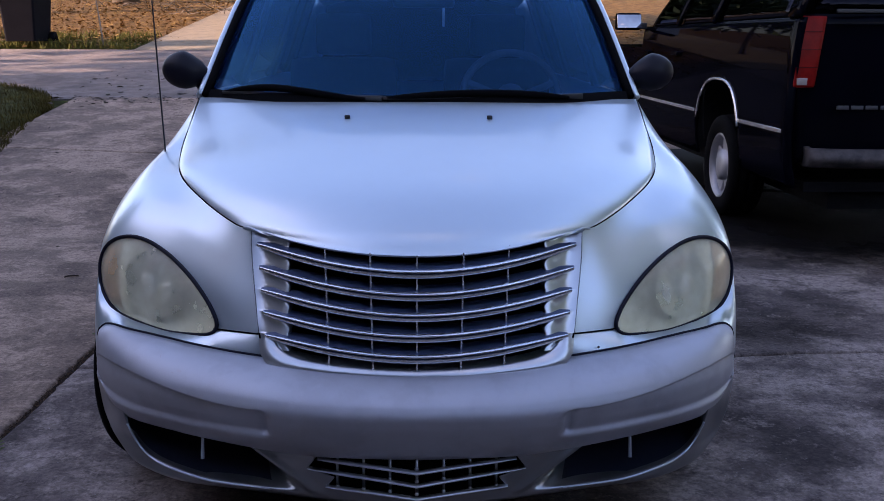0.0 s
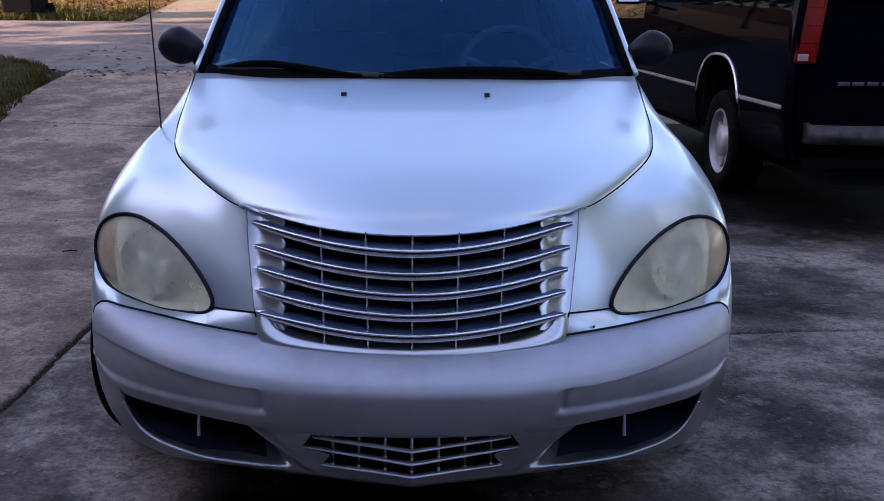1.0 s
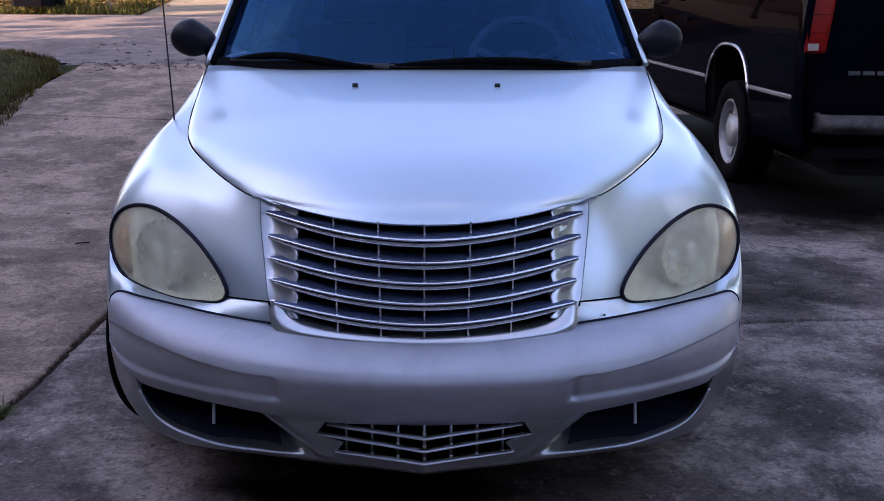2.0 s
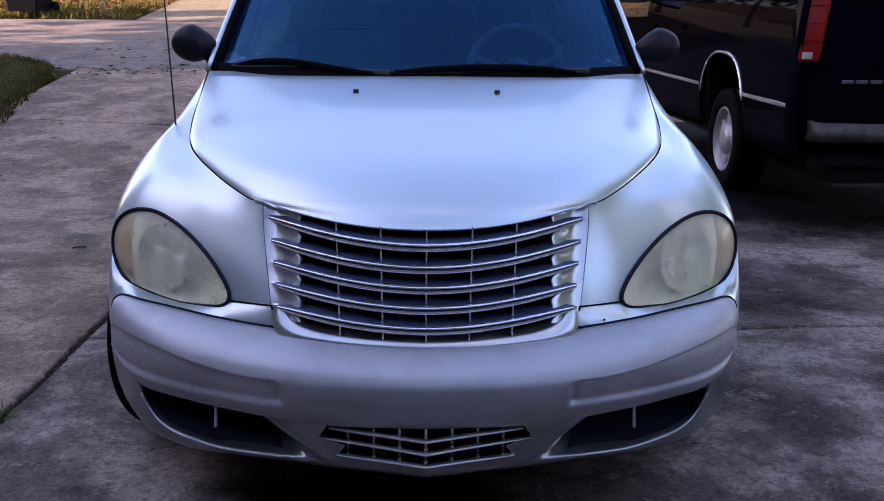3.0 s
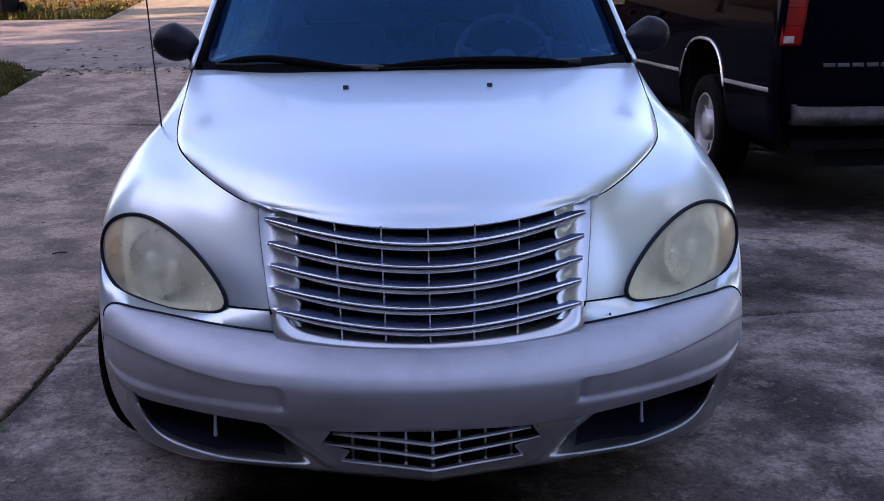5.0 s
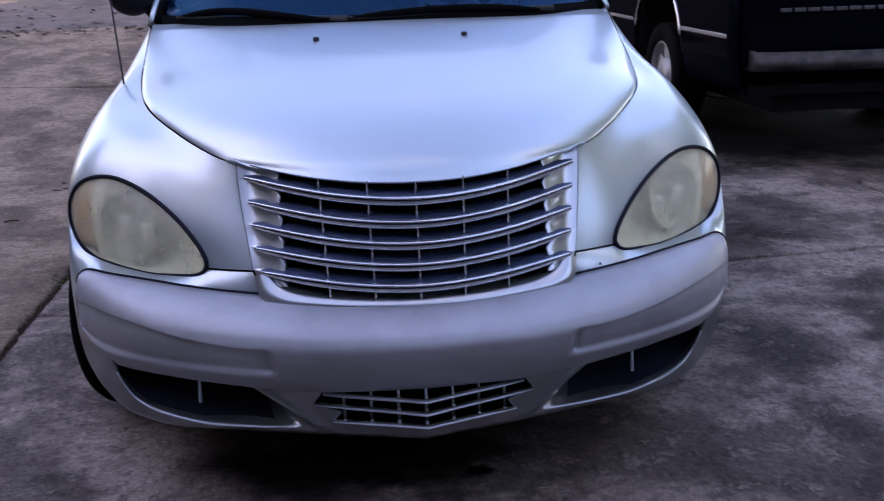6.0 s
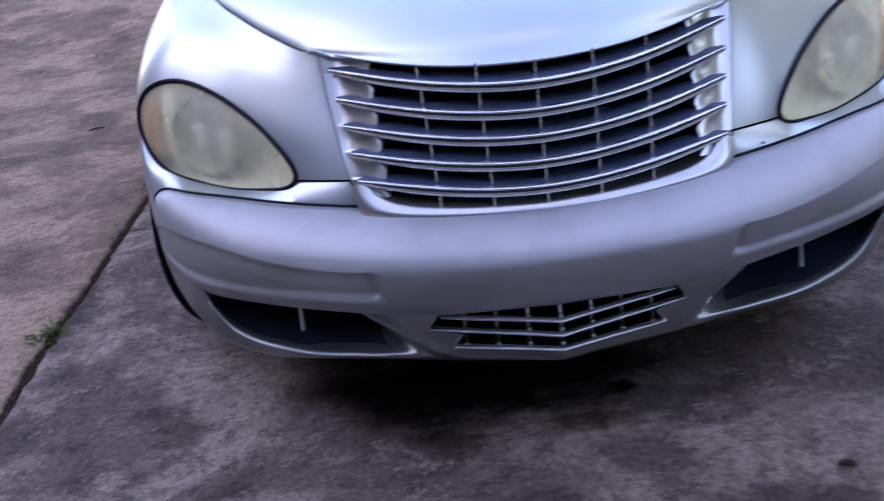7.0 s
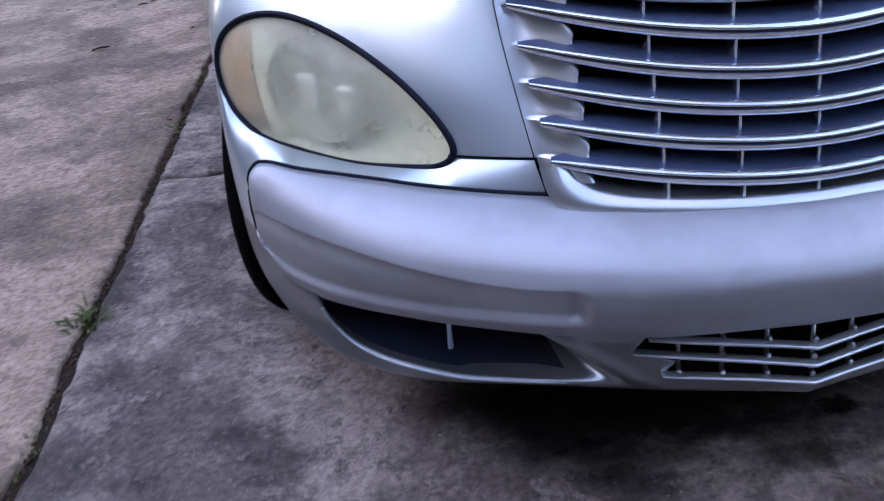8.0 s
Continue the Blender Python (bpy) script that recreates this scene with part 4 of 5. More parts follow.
for k in range(6):
    for x in (-0.2, -0.1, 0.0, 0.1, 0.2):
        xx = x * (1.03 - 0.012 * k)
        lo, hi = bar_line(k + 0.0, xx / 0.36), bar_line(k - 1.0, xx / 0.36)
        f = bmesh.new()
        box(f, (xx - 0.0019, lo.y + 0.010, lo.z + 0.004), (xx + 0.0019, lo.y + 0.045, hi.z), None, 0.0008)
        cpart("grille_fin", f, CHROME, surround)

# windscreen, pillars, roof and cabin shell
wind = loft([[(-0.678, 1.14, 1.060), (-0.40, 1.04, 1.052), (0, 1.01, 1.048), (0.40, 1.04, 1.052), (0.678, 1.14, 1.060)],
             [(-0.622, 1.51, 1.345), (-0.38, 1.42, 1.355), (0, 1.395, 1.36), (0.38, 1.42, 1.355), (0.622, 1.51, 1.345)],
             [(-0.570, 1.85, 1.545), (-0.35, 1.77, 1.565), (0, 1.745, 1.57), (0.35, 1.77, 1.565), (0.570, 1.85, 1.545)]])
ws = cpart("windscreen", sheet(lambda u, v: Vector(wind(u, v)), 24, 16), WINDGLASS, label="tinted curved windscreen", thick=0.004)
ws.visible_shadow = False
cow = sheet(lambda u, v: Vector(wind(u, 0)) + Vector((0, -0.045 + 0.062 * v, -0.035 + 0.055 * v ** 0.6)), 24, 6)
cpart("cowl", cow, RUBBER, label="black plastic cowl below the windscreen")
for s in SIDES:
    edge = [Vector((s * abs(wind(1, t)[0]), wind(1, t)[1], wind(1, t)[2])) for t in np.linspace(0.0, 1, 14)]
    seal = tube(bmesh.new(), [p + Vector((s * 0.013, 0.0, 0.002)) for p in edge], 0.0125, 8)
    cpart("windscreen_seal", seal, RUBBER, label="black rubber windscreen seal")
    pil = tube(bmesh.new(), [p + Vector((s * 0.034, 0.012, -0.002)) for p in edge], 0.0125, 10)
    cpart("pillar", pil, SILVER, label="slim silver windscreen pillar")
    inner = tube(bmesh.new(), [p + Vector((s * 0.030, 0.05, -0.01)) for p in edge], 0.024, 8)
    cpart("door_frame", inner, RUBBER)
roof = loft([[(-0.60, 1.86, 1.54), (-0.35, 1.79, 1.578), (0, 1.765, 1.585), (0.35, 1.79, 1.578), (0.60, 1.86, 1.54)],
             [(-0.62, 2.3, 1.555), (-0.35, 2.3, 1.60), (0, 2.3, 1.605), (0.35, 2.3, 1.60), (0.62, 2.3, 1.555)],
             [(-0.61, 3.1, 1.53), (-0.35, 3.1, 1.58), (0, 3.1, 1.585), (0.35, 3.1, 1.58), (0.61, 3.1, 1.53)],
             [(-0.58, 3.85, 1.44), (-0.35, 3.90, 1.49), (0, 3.92, 1.50), (0.35, 3.90, 1.49), (0.58, 3.85, 1.44)]])
cpart("roof", sheet(lambda u, v: Vector(roof(u, v)), 24, 30), SILVER, label="arched silver roof", thick=0.006)
for s in SIDES:
    side = loft([[(0.735, 1.32, 1.052), (0.795, 1.32, 0.92), (0.844, 1.32, 0.72), (0.83, 1.32, 0.24)],
                 [(0.790, 2.2, 1.05), (0.84, 2.2, 0.85), (0.848, 2.2, 0.55), (0.83, 2.2, 0.24)],
                 [(0.775, 3.0, 1.06), (0.85, 3.0, 0.86), (0.855, 3.0, 0.6), (0.84, 3.0, 0.40)],
                 [(0.755, 3.6, 1.06), (0.852, 3.55, 0.88), (0.856, 3.55, 0.74), (0.850, 3.5, 0.69)],
                 [(0.66, 4.05, 1.03), (0.74, 4.12, 0.88), (0.78, 4.16, 0.68), (0.76, 4.18, 0.40)]])
    cpart("body_side", sheet(lambda u, v: Vector((s * side(u, v)[0], side(u, v)[1], side(u, v)[2])), 16, 40, s < 0), SILVER, label="silver door and rear fender panels", thick=0.01)
    for y0, y1 in ((1.52, 2.22), (2.30, 3.02), (3.10, 3.68)):
        win = sheet(lambda u, v: Vector((s * (0.785 - 0.165 * v), y0 + (y1 - y0) * u + (0.30 * v * (1 - u) if y0 < 1.6 else 0) - (0.12 * v * u if y1 > 3.5 else 0), 1.055 + 0.47 * v)), 10, 6, s < 0)
        cpart("side_window", win, DARKGLASS, label="dark side window", thick=0.004)
    def quarter(u, v):
        a, b = Vector(wind(1, 0.98 * v)), Vector((0.785 - 0.165 * v, 1.52 + 0.30 * v, 1.055 + 0.47 * v))
        p = a + (b - a) * u
        return Vector((s * p.x, p.y, p.z))
    cpart("quarter_window", sheet(quarter, 4, 10, s < 0), DARKGLASS, label="dark front quarter window", thick=0.004)
    rail = tube(bmesh.new(), [(s * 0.615, 1.84 + 0.2 * i, 1.545 + (0.012 if 1 < i < 8 else 0)) for i in range(10)], 0.035, 10)
    cpart("roof_rail", rail, SILVER)
    for y0, y1, zz in ((2.19, 2.33, 1.53), (2.99, 3.13, 1.53), (3.54, 3.82, 1.46)):
        pb = sheet(lambda u, v: Vector((s * (0.79 - 0.165 * v), y0 + (y1 - y0) * u, 1.05 + 0.48 * v)), 2, 6, s < 0)
        cpart("door_pillar", pb, BLACK, thick=0.02)
    def corner_pillar(u, v):
        a, b = Vector((0.79 - 0.165 * v, 3.80, 1.0 + 0.50 * v)), Vector((0.63 - 0.07 * v, 4.06 - 0.17 * v, 1.0 + 0.48 * v))
        p = a + (b - a) * u
        return Vector((s * p.x, p.y, p.z))
    cpart("rear_pillar", sheet(corner_pillar, 4, 8, s < 0), SILVER, thick=0.02)
rear = loft([[(-0.76, 4.18, 0.30), (0, 4.26, 0.28), (0.76, 4.18, 0.30)], [(-0.78, 4.16, 0.68), (0, 4.24, 0.68), (0.78, 4.16, 0.68)],
             [(-0.66, 4.05, 1.03), (0, 4.12, 1.03), (0.66, 4.05, 1.03)]])
cpart("tailgate", sheet(lambda u, v: Vector(rear(u, v)), 16, 16), SILVER, label="silver tailgate", thick=0.01)
bg = sheet(lambda u, v: Vector(((2 * u - 1) * (0.64 - 0.07 * v), 4.06 - 0.17 * v - 0.04 * (2 * u - 1) ** 2, 0.99 + 0.50 * v)), 12, 6)
cpart("rear_window", bg, DARKGLASS, label="dark rear window", thick=0.004)
fl = bmesh.new()
box(fl, (-0.78, 1.0, 0.28), (0.78, 4.1, 0.32))
box(fl, (-0.74, 0.95, 0.32), (0.74, 1.15, 0.95))
cpart("floor_pan", fl, VOID, smooth=False)

# cabin: dash, wheel, seats, mirror
da = sheet(lambda u, v: Vector(((2 * u - 1) * 0.68, 1.13 + 0.10 * (1 - (2 * u - 1) ** 2) * -1 + 0.62 * v, 1.035 - 0.03 * v + 0.02 * math.sin(math.pi * v) - 0.35 * smoothstep(0.86, 1.0, v))), 20, 14)
cpart("dashboard", da, DASH, label="dark grey dashboard", thick=0.01)
sw = bmesh.new()
ring = [Vector((0.19 * math.cos(t), 0.19 * math.sin(t), 0)) for t in np.linspace(0, 2 * math.pi, 40, endpoint=False)]
mw = Matrix.Translation((0.36, 1.80, 1.02)) @ Matrix.Rotation(radians(65), 4, "X")
tube(sw, [mw @ p for p in ring], 0.015, 8, True)
for t in (20, 160, 270):
    tube(sw, [mw @ Vector((0.18 * math.cos(radians(t)), 0.18 * math.sin(radians(t)), 0)), mw @ Vector((0, 0, -0.03))], 0.014, 8)
bmesh.ops.create_uvsphere(sw, u_segments=12, v_segments=8, radius=0.06, matrix=mw @ Matrix.Diagonal((1, 1, 0.5, 1)))
cpart("steering_wheel", sw, material("grey_wheel_rim", (0.13, 0.13, 0.14), 0.5), label="grey steering wheel")
for s in SIDES:
    st = bmesh.new()
    box(st, (s * 0.36 - 0.25, 2.05, 0.36), (s * 0.36 + 0.25, 2.55, 0.60), None, 0.06)
    box(st, (s * 0.36 - 0.25, 2.48, 0.55), (s * 0.36 + 0.25, 2.64, 1.16), None, 0.06)
    box(st, (s * 0.36 - 0.13, 2.52, 1.17), (s * 0.36 + 0.13, 2.62, 1.36), None, 0.04)
    cpart("seat", st, CLOTH, label="grey cloth front seat")
rm = bmesh.new()
box(rm, (-0.10, 1.66, 1.358), (0.13, 1.70, 1.418), None, 0.014)
tube(rm, [(0.01, 1.69, 1.40), (0, 1.72, 1.545)], 0.008, 6)
cpart("rear_view_mirror", rm, BLACK)
tagb = bmesh.new()
box(tagb, (0.084, 1.648, 1.288), (0.093, 1.652, 1.356), None, 0.001)
cpart("hanging_tag", tagb, WHITE, label="narrow white tag hanging from the mirror")


# wipers
def wiper(path, pivot):
    arm = tube(bmesh.new(), [pivot] + [path[0]], lambda t: 0.010 - 0.004 * t, 6)
    a_ = cpart("wiper_arm", arm, BLACK, label="black wiper arm")
    cpart("wiper_blade", tube(bmesh.new(), path, lambda t: 0.0075 * (1 - abs(2 * t - 1) ** 3) + 0.004, 6), RUBBER, a_)


def on_glass(u, v, off=0.016):
    p = Vector(wind(u, v))
    return p + Vector((0, -off * 0.7, off * 0.7))


wiper([on_glass(u, v) for u, v in (spline([(0.045, 0.004), (0.12, 0.030), (0.20, 0.040), (0.27, 0.030), (0.34, 0.010), (0.40, -0.004)])(t) for t in np.linspace(0, 1, 20))], on_glass(0.43, -0.02))
wiper([on_glass(u, v) for u, v in (spline([(0.43, 0.002), (0.50, 0.016), (0.58, 0.026), (0.66, 0.026), (0.74, 0.014), (0.81, -0.002)])(t) for t in np.linspace(0, 1, 20))], on_glass(0.85, -0.02))

# door mirrors
for s in SIDES:
    mb = bmesh.new()
    bmesh.ops.create_uvsphere(mb, u_segments=24, v_segments=16, radius=1.0)
    for v in mb.verts:
        x, y, z = v.co
        taper = 1 - 0.30 * max(0, -x)
        v.co = Vector((s * (0.775 + 0.077 * x), 1.24 + 0.055 * min(y, 0.35), 1.138 + 0.062 * z * taper - 0.012 * max(0, -x)))
    shell = cpart("door_mirror", mb, MIRRORBLACK, label="dark rounded door mirror")
    ft = tube(bmesh.new(), [(s * 0.72, 1.24, 1.10), (s * 0.69, 1.25, 1.05), (s * 0.66, 1.27, 1.02)], 0.028, 8)
    cpart("mirror_foot", ft, MIRRORBLACK, shell)
# aerial on the front fender
an = tube(bmesh.new(), [(-0.742, 0.82, 0.880), (-0.757, 0.825, 1.34), (-0.768, 0.83, 1.70)], lambda t: 0.0026 - 0.001 * t, 6)
bmesh.ops.create_cone(an, segments=10, radius1=0.012, radius2=0.005, depth=0.03, cap_ends=True, matrix=Matrix.Translation((-0.742, 0.82, 0.892)))
cpart("aerial", an, BLACK, label="thin black fender aerial")


def wheel(x, y, r, width, s, parent, off, mat, spokes, rim_r, steer=0.0, broad=0.045, out=0.25):
    """Tyre with a dished alloy rim; s: the side that faces out."""
    h = width / 2
    ty = lathe(bmesh.new(), [(rim_r, -h * 0.8), (rim_r + 0.02, -h * 0.95), (r - 0.05, -h), (r - 0.012, -h * 0.90), (r - 0.001, -h * 0.72), (r - 0.002, -h * 0.62), (r - 0.009, -h * 0.60), (r - 0.009, -h * 0.50), (r, -h * 0.48), (r, -h * 0.06), (r - 0.008, -h * 0.04), (r - 0.008, h * 0.04), (r, h * 0.06), (r, h * 0.48), (r - 0.009, h * 0.50), (r - 0.009, h * 0.60), (r - 0.002, h * 0.62), (r - 0.001, h * 0.72), (r - 0.012, h * 0.90), (r - 0.05, h), (rim_r + 0.02, h * 0.95), (rim_r, h * 0.8)], 56, Matrix.Translation((x, y, r)))
    tyre = part("wheel", ty, RUBBER, parent, "black tyre with an alloy rim")
    if off is not None:
        tyre.matrix_parent_inverse = Matrix.Translation(-Vector(off))
    rim = lathe(bmesh.new(), [(rim_r + 0.012, s * h * 0.86), (rim_r - 0.006, s * h * 0.9), (rim_r - 0.016, s * h * 0.55), (rim_r - 0.03, s * h * 0.1), (0.01, s * h * 0.05)], 40, Matrix.Translation((x, y, r)))
    part("rim", rim, mat, tyre)
    for i in range(spokes):
        sp = box(bmesh.new(), (s * h * out - 0.02, -broad, 0.03), (s * h * out + 0.03, broad, rim_r - 0.015), Matrix.Translation((x, y, r)) @ Matrix.Rotation(2 * math.pi * i / spokes, 4, "X"), 0.012)
        part("spoke", sp, mat, tyre)
    hub = lathe(bmesh.new(), [(broad * 1.66, s * h * 0.2), (broad * 1.55, s * h * (0.41 + out)), (broad * 0.67, s * h * (0.49 + out)), (0.002, s * h * (0.50 + out))], 24, Matrix.Translation((x, y, r)))
    part("hub_cap", hub, mat, tyre)
    if steer:
        turn = Matrix.Translation((x, y, 0)) @ Matrix.Rotation(radians(steer), 4, "Z") @ Matrix.Translation((-x, -y, 0))
        tyre.matrix_parent_inverse = tyre.matrix_parent_inverse @ turn
    return tyre


for s in SIDES:
    wheel(s * 0.742, 0.78, 0.316, 0.205, s, car, (0, 2.0, 0), ALLOY, 5, 0.205, -10.0)
    wheel(s * 0.742, 3.396, 0.316, 0.205, s, car, (0, 2.0, 0), ALLOY, 5, 0.205)
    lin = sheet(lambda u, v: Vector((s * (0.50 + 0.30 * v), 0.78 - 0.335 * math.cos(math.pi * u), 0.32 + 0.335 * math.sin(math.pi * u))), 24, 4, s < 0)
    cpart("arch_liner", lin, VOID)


# ---- the dark wagon ----
SX0, SX1, SY = 2.13, 4.08, 3.48
wagon = tagged(empty("large_wagon", (3.1, 6.2, 0)), "black full-size wagon parked beside the silver car", "car")


def wpart(name, bm, mat, parent=None, label="", smooth=True, thick=0.0):
    ob = part(name, bm, mat, parent or wagon, label, smooth, thick)
    if parent is None:
        ob.matrix_parent_inverse = Matrix.Translation((-3.1, -6.2, 0))
    return ob


def wagon_x(z):
    """How far the flank stands in at a height."""
    return graph((0.40, 0.05), (0.55, 0.015), (0.80, 0.0), (1.05, 0.004), (1.36, 0.03), (1.62, 0.13), (1.82, 0.24))(z)


def wagon_in_arch(c):
    return any(abs((c.y - y) / 0.505) ** 2.7 + abs((c.z - 0.45) / 0.53) ** 2.7 < 1 for y in (4.83, 8.17))


LEN = 5.55
for flip, X, d in ((False, SX0, 1), (True, SX1, -1)):
    fl = sheet(lambda u, v: Vector((X + d * (wagon_x(0.40 + 0.98 * v) + 0.03 * (1 - smoothstep(0.0, 0.012, u)) ** 2 + 0.14 * smoothstep(0.975, 1.0, u) ** 2), SY + LEN * u, 0.40 + 0.98 * v)), 150, 30, flip, lambda c: not wagon_in_arch(c) and not (c.y > 7.3 and c.z > 1.22))
    flank = wpart("flank", fl, NAVY, label="black painted flank with chrome arch trim", thick=0.01)
    for y in (4.83, 8.17):
        arc = tube(bmesh.new(), [(X + d * (wagon_x(0.45 + 0.53 * math.sin(t) ** 0.74) - 0.006), y - 0.508 * math.copysign(abs(math.cos(t)) ** 0.74, math.cos(t)), 0.45 + 0.535 * math.sin(t) ** 0.74) for t in np.linspace(0.32, math.pi - 0.32, 32)], 0.014, 6)
        wpart("arch_trim", arc, BRIGHT, flank, "bright wheel arch moulding")
        ln = sheet(lambda u, v: Vector((X + d * (0.02 + 0.5 * v), y - 0.510 * math.copysign(abs(math.cos(math.pi * u)) ** 0.74, math.cos(math.pi * u)), 0.445 + 0.535 * max(0.0, math.sin(math.pi * u)) ** 0.74)), 28, 3)
        wpart("arch_liner", ln, VOID, flank)
    for y0, y1 in ((3.56, 4.37), (5.37, 7.70)):
        tr = box(bmesh.new(), (X - d * 0.010 if d > 0 else X - 0.004, y0, 0.715), (X + 0.004 if d > 0 else X + 0.010, y1, 0.742), None, 0.003)
        wpart("side_moulding", tr, BRIGHT, flank)
    for y in (5.15, 6.1, 7.15):
        jn = tube(bmesh.new(), [(X + d * (wagon_x(z) - 0.001), y, z) for z in np.linspace(0.5, 1.36, 12)], 0.004, 6)
        wpart("door_gap", jn, VOID, flank)
    for y in (6.0, 7.0):
        dh = box(bmesh.new(), (X - 0.028 if d > 0 else X, y - 0.09, 1.13), (X + 0.03 if d > 0 else X + 0.028, y + 0.09, 1.165), None, 0.01)
        wpart("door_handle", dh, NAVY, flank)
    for y0, y1 in ((3.66, 5.08), (5.18, 6.05), (6.15, 7.05)):
        fw = sheet(lambda u, v: Vector((X + d * (wagon_x(1.38 + 0.36 * v) + 0.006), y0 + (y1 - y0) * u - (0.34 * v * u if y1 > 7 else 0), 1.38 + 0.36 * v)), 10, 6, flip)
        wpart("side_window", fw, DARKGLASS, label="dark side window", thick=0.004)
    for y0, y1 in ((3.48, 3.66), (5.08, 5.18), (6.05, 6.15)):
        pf = sheet(lambda u, v: Vector((X + d * wagon_x(1.38 + 0.40 * v), y0 + (y1 - y0) * u, 1.38 + 0.40 * v)), 2, 6, flip)
        wpart("window_pillar", pf, NAVY, thick=0.02)
    fr_ = lathe(bmesh.new(), [(0.075, 0.0), (0.085, -0.004), (0.088, 0.002)], 28, Matrix.Translation((X + d * 0.004 - 0.004 * (d < 0), 3.98, 0.98)) @ Matrix.Diagonal((d, 1, 1, 1)))
    wpart("fuel_flap_edge", fr_, NAVY, flank)
    ms = box(bmesh.new(), (X - d * 0.27 if d > 0 else X + 0.05, 7.20, 1.35), (X - 0.04 if d > 0 else X + 0.29, 7.32, 1.51), None, 0.03)
    shell = wpart("door_mirror", ms, NAVY, label="dark door mirror with pale glass")
    mg = box(bmesh.new(), (-0.115, -0.005, -0.065), (0.115, 0.005, 0.065), Matrix.Translation((X - d * 0.16, 7.170, 1.43)) @ Matrix.Rotation(radians(-17), 4, "X"), 0.004)
    wpart("mirror_glass", mg, material("mirror_glass", (0.42, 0.42, 0.44), 0.03, 1.0), shell)
    mf = box(bmesh.new(), (X - 0.06 if d > 0 else X - 0.02, 7.2, 1.36), (X + 0.02 if d > 0 else X + 0.06, 7.28, 1.42), None, 0.01)
    wpart("mirror_foot", mf, BLACK, shell)
    for y in (4.83, 8.17):
        wheel(X + d * 0.150, y, 0.365, 0.245, -d, wagon, (3.1, 6.2, 0), WAGONALLOY, 5, 0.225, broad=0.072, out=0.36)
    # tail lamp
    tl = box(bmesh.new(), (0.012, -0.012, 0.985), (0.132, 0.11, 1.39), None, 0.018)
    for v in tl.verts:
        up_ = v.co.z - 0.985
        v.co = Vector((X + d * (v.co.x + 0.05 * up_ + 0.9 * up_ * (v.co.x - 0.012)), SY + v.co.y + 0.05 * smoothstep(1.2, 1.39, v.co.z), v.co.z))
    lampr = wpart("tail_lamp", tl, REDLENS, label="tall red tail lamp")
    cl = box(bmesh.new(), (X + 0.025 if d > 0 else X - 0.085, SY - 0.017, 1.0), (X + 0.085 if d > 0 else X - 0.025, SY + 0.01, 1.04), None, 0.004)
    wpart("reversing_lens", cl, CLEARLENS, lampr, "clear lower lens")
    for zr in (1.10, 1.20, 1.30):
        rb = box(bmesh.new(), (-0.062, -0.002, -0.0012), (0.062, 0.002, 0.0012), Matrix.Translation((X + d * (0.072 + 0.10 * (zr - 0.985)), SY - 0.0125 + 0.05 * smoothstep(1.2, 1.39, zr), zr)))
        wpart("lens_rib", rb, VOID, lampr)
tg = loft([[(2.20, 3.52, 0.55), (3.1, 3.50, 0.55), (4.01, 3.52, 0.55)], [(2.15, 3.515, 0.95), (3.1, 3.48, 0.95), (4.06, 3.515, 0.95)], [(2.18, 3.53, 1.40), (3.1, 3.495, 1.40), (4.03, 3.53, 1.40)]])
gate = wpart("tailgate", sheet(lambda u, v: Vector(tg(u, v)), 24, 16), NAVY, label="black tailgate with a bright nameplate", thick=0.02)
up = sheet(lambda u, v: Vector((2.24 + 1.73 * u + (0.5 - u) * 0.16 * v, 3.53 + 0.10 * v, 1.42 + 0.32 * v)), 12, 6)
wpart("rear_window", up, DARKGLASS, label="dark rear window", thick=0.004)
for z, h in ((1.405, 0.022), (1.34, 0.006)):
    hb_ = box(bmesh.new(), (2.36, 3.490, z), (3.84, 3.505, z + h), None, 0.003)
    wpart("gate_moulding", hb_, BLACK if h > 0.01 else NAVY, gate)
# nameplate reduced to bright bars
x = 2.405
for i in range(8):
    w = 0.068 if i != 7 else 0.06
    nb = box(bmesh.new(), (x, 3.472, 0.862), (x + w, 3.482, 0.884), None, 0.002)
    wpart("nameplate_bar", nb, DIMPLATE, gate)
    x += 0.085
rbm = loft([[(2.26, 3.60, z), (2.31, y + 0.06, z), (3.1, y, z), (3.89, y + 0.06, z), (3.95, 3.60, z)] for y, z in ((3.35, 0.53), (3.31, 0.58), (3.34, 0.645))])
wpart("rear_bumper", sheet(lambda u, v: Vector(rbm(u, v)), 40, 8), material("dull_step_bumper", (0.060, 0.050, 0.048), 0.6, 0.2, 0, 0.1, 0.5, 14, 0.002, 40, stain=0.85, stain_scale=6, dark=(0.014, 0.013, 0.013)), label="dull metal rear step bumper", thick=0.03)
rf = loft([[(2.37, 3.62, 1.74), (3.1, 3.60, 1.78), (3.84, 3.62, 1.74)], [(2.36, 5.0, 1.80), (3.1, 5.0, 1.85), (3.85, 5.0, 1.80)], [(2.38, 6.7, 1.78), (3.1, 6.7, 1.83), (3.83, 6.7, 1.78)]])
wpart("roof", sheet(lambda u, v: Vector(rf(u, v)), 16, 24), NAVY, label="black roof", thick=0.02)
wsw = sheet(lambda u, v: Vector((2.22 + 1.77 * u + (0.5 - u) * 0.30 * v, 7.55 - 0.80 * v - 0.1 * math.sin(math.pi * u) * -1, 1.25 + 0.52 * v)), 16, 8)
wpart("windscreen", wsw, DARKGLASS, label="dark windscreen", thick=0.004)
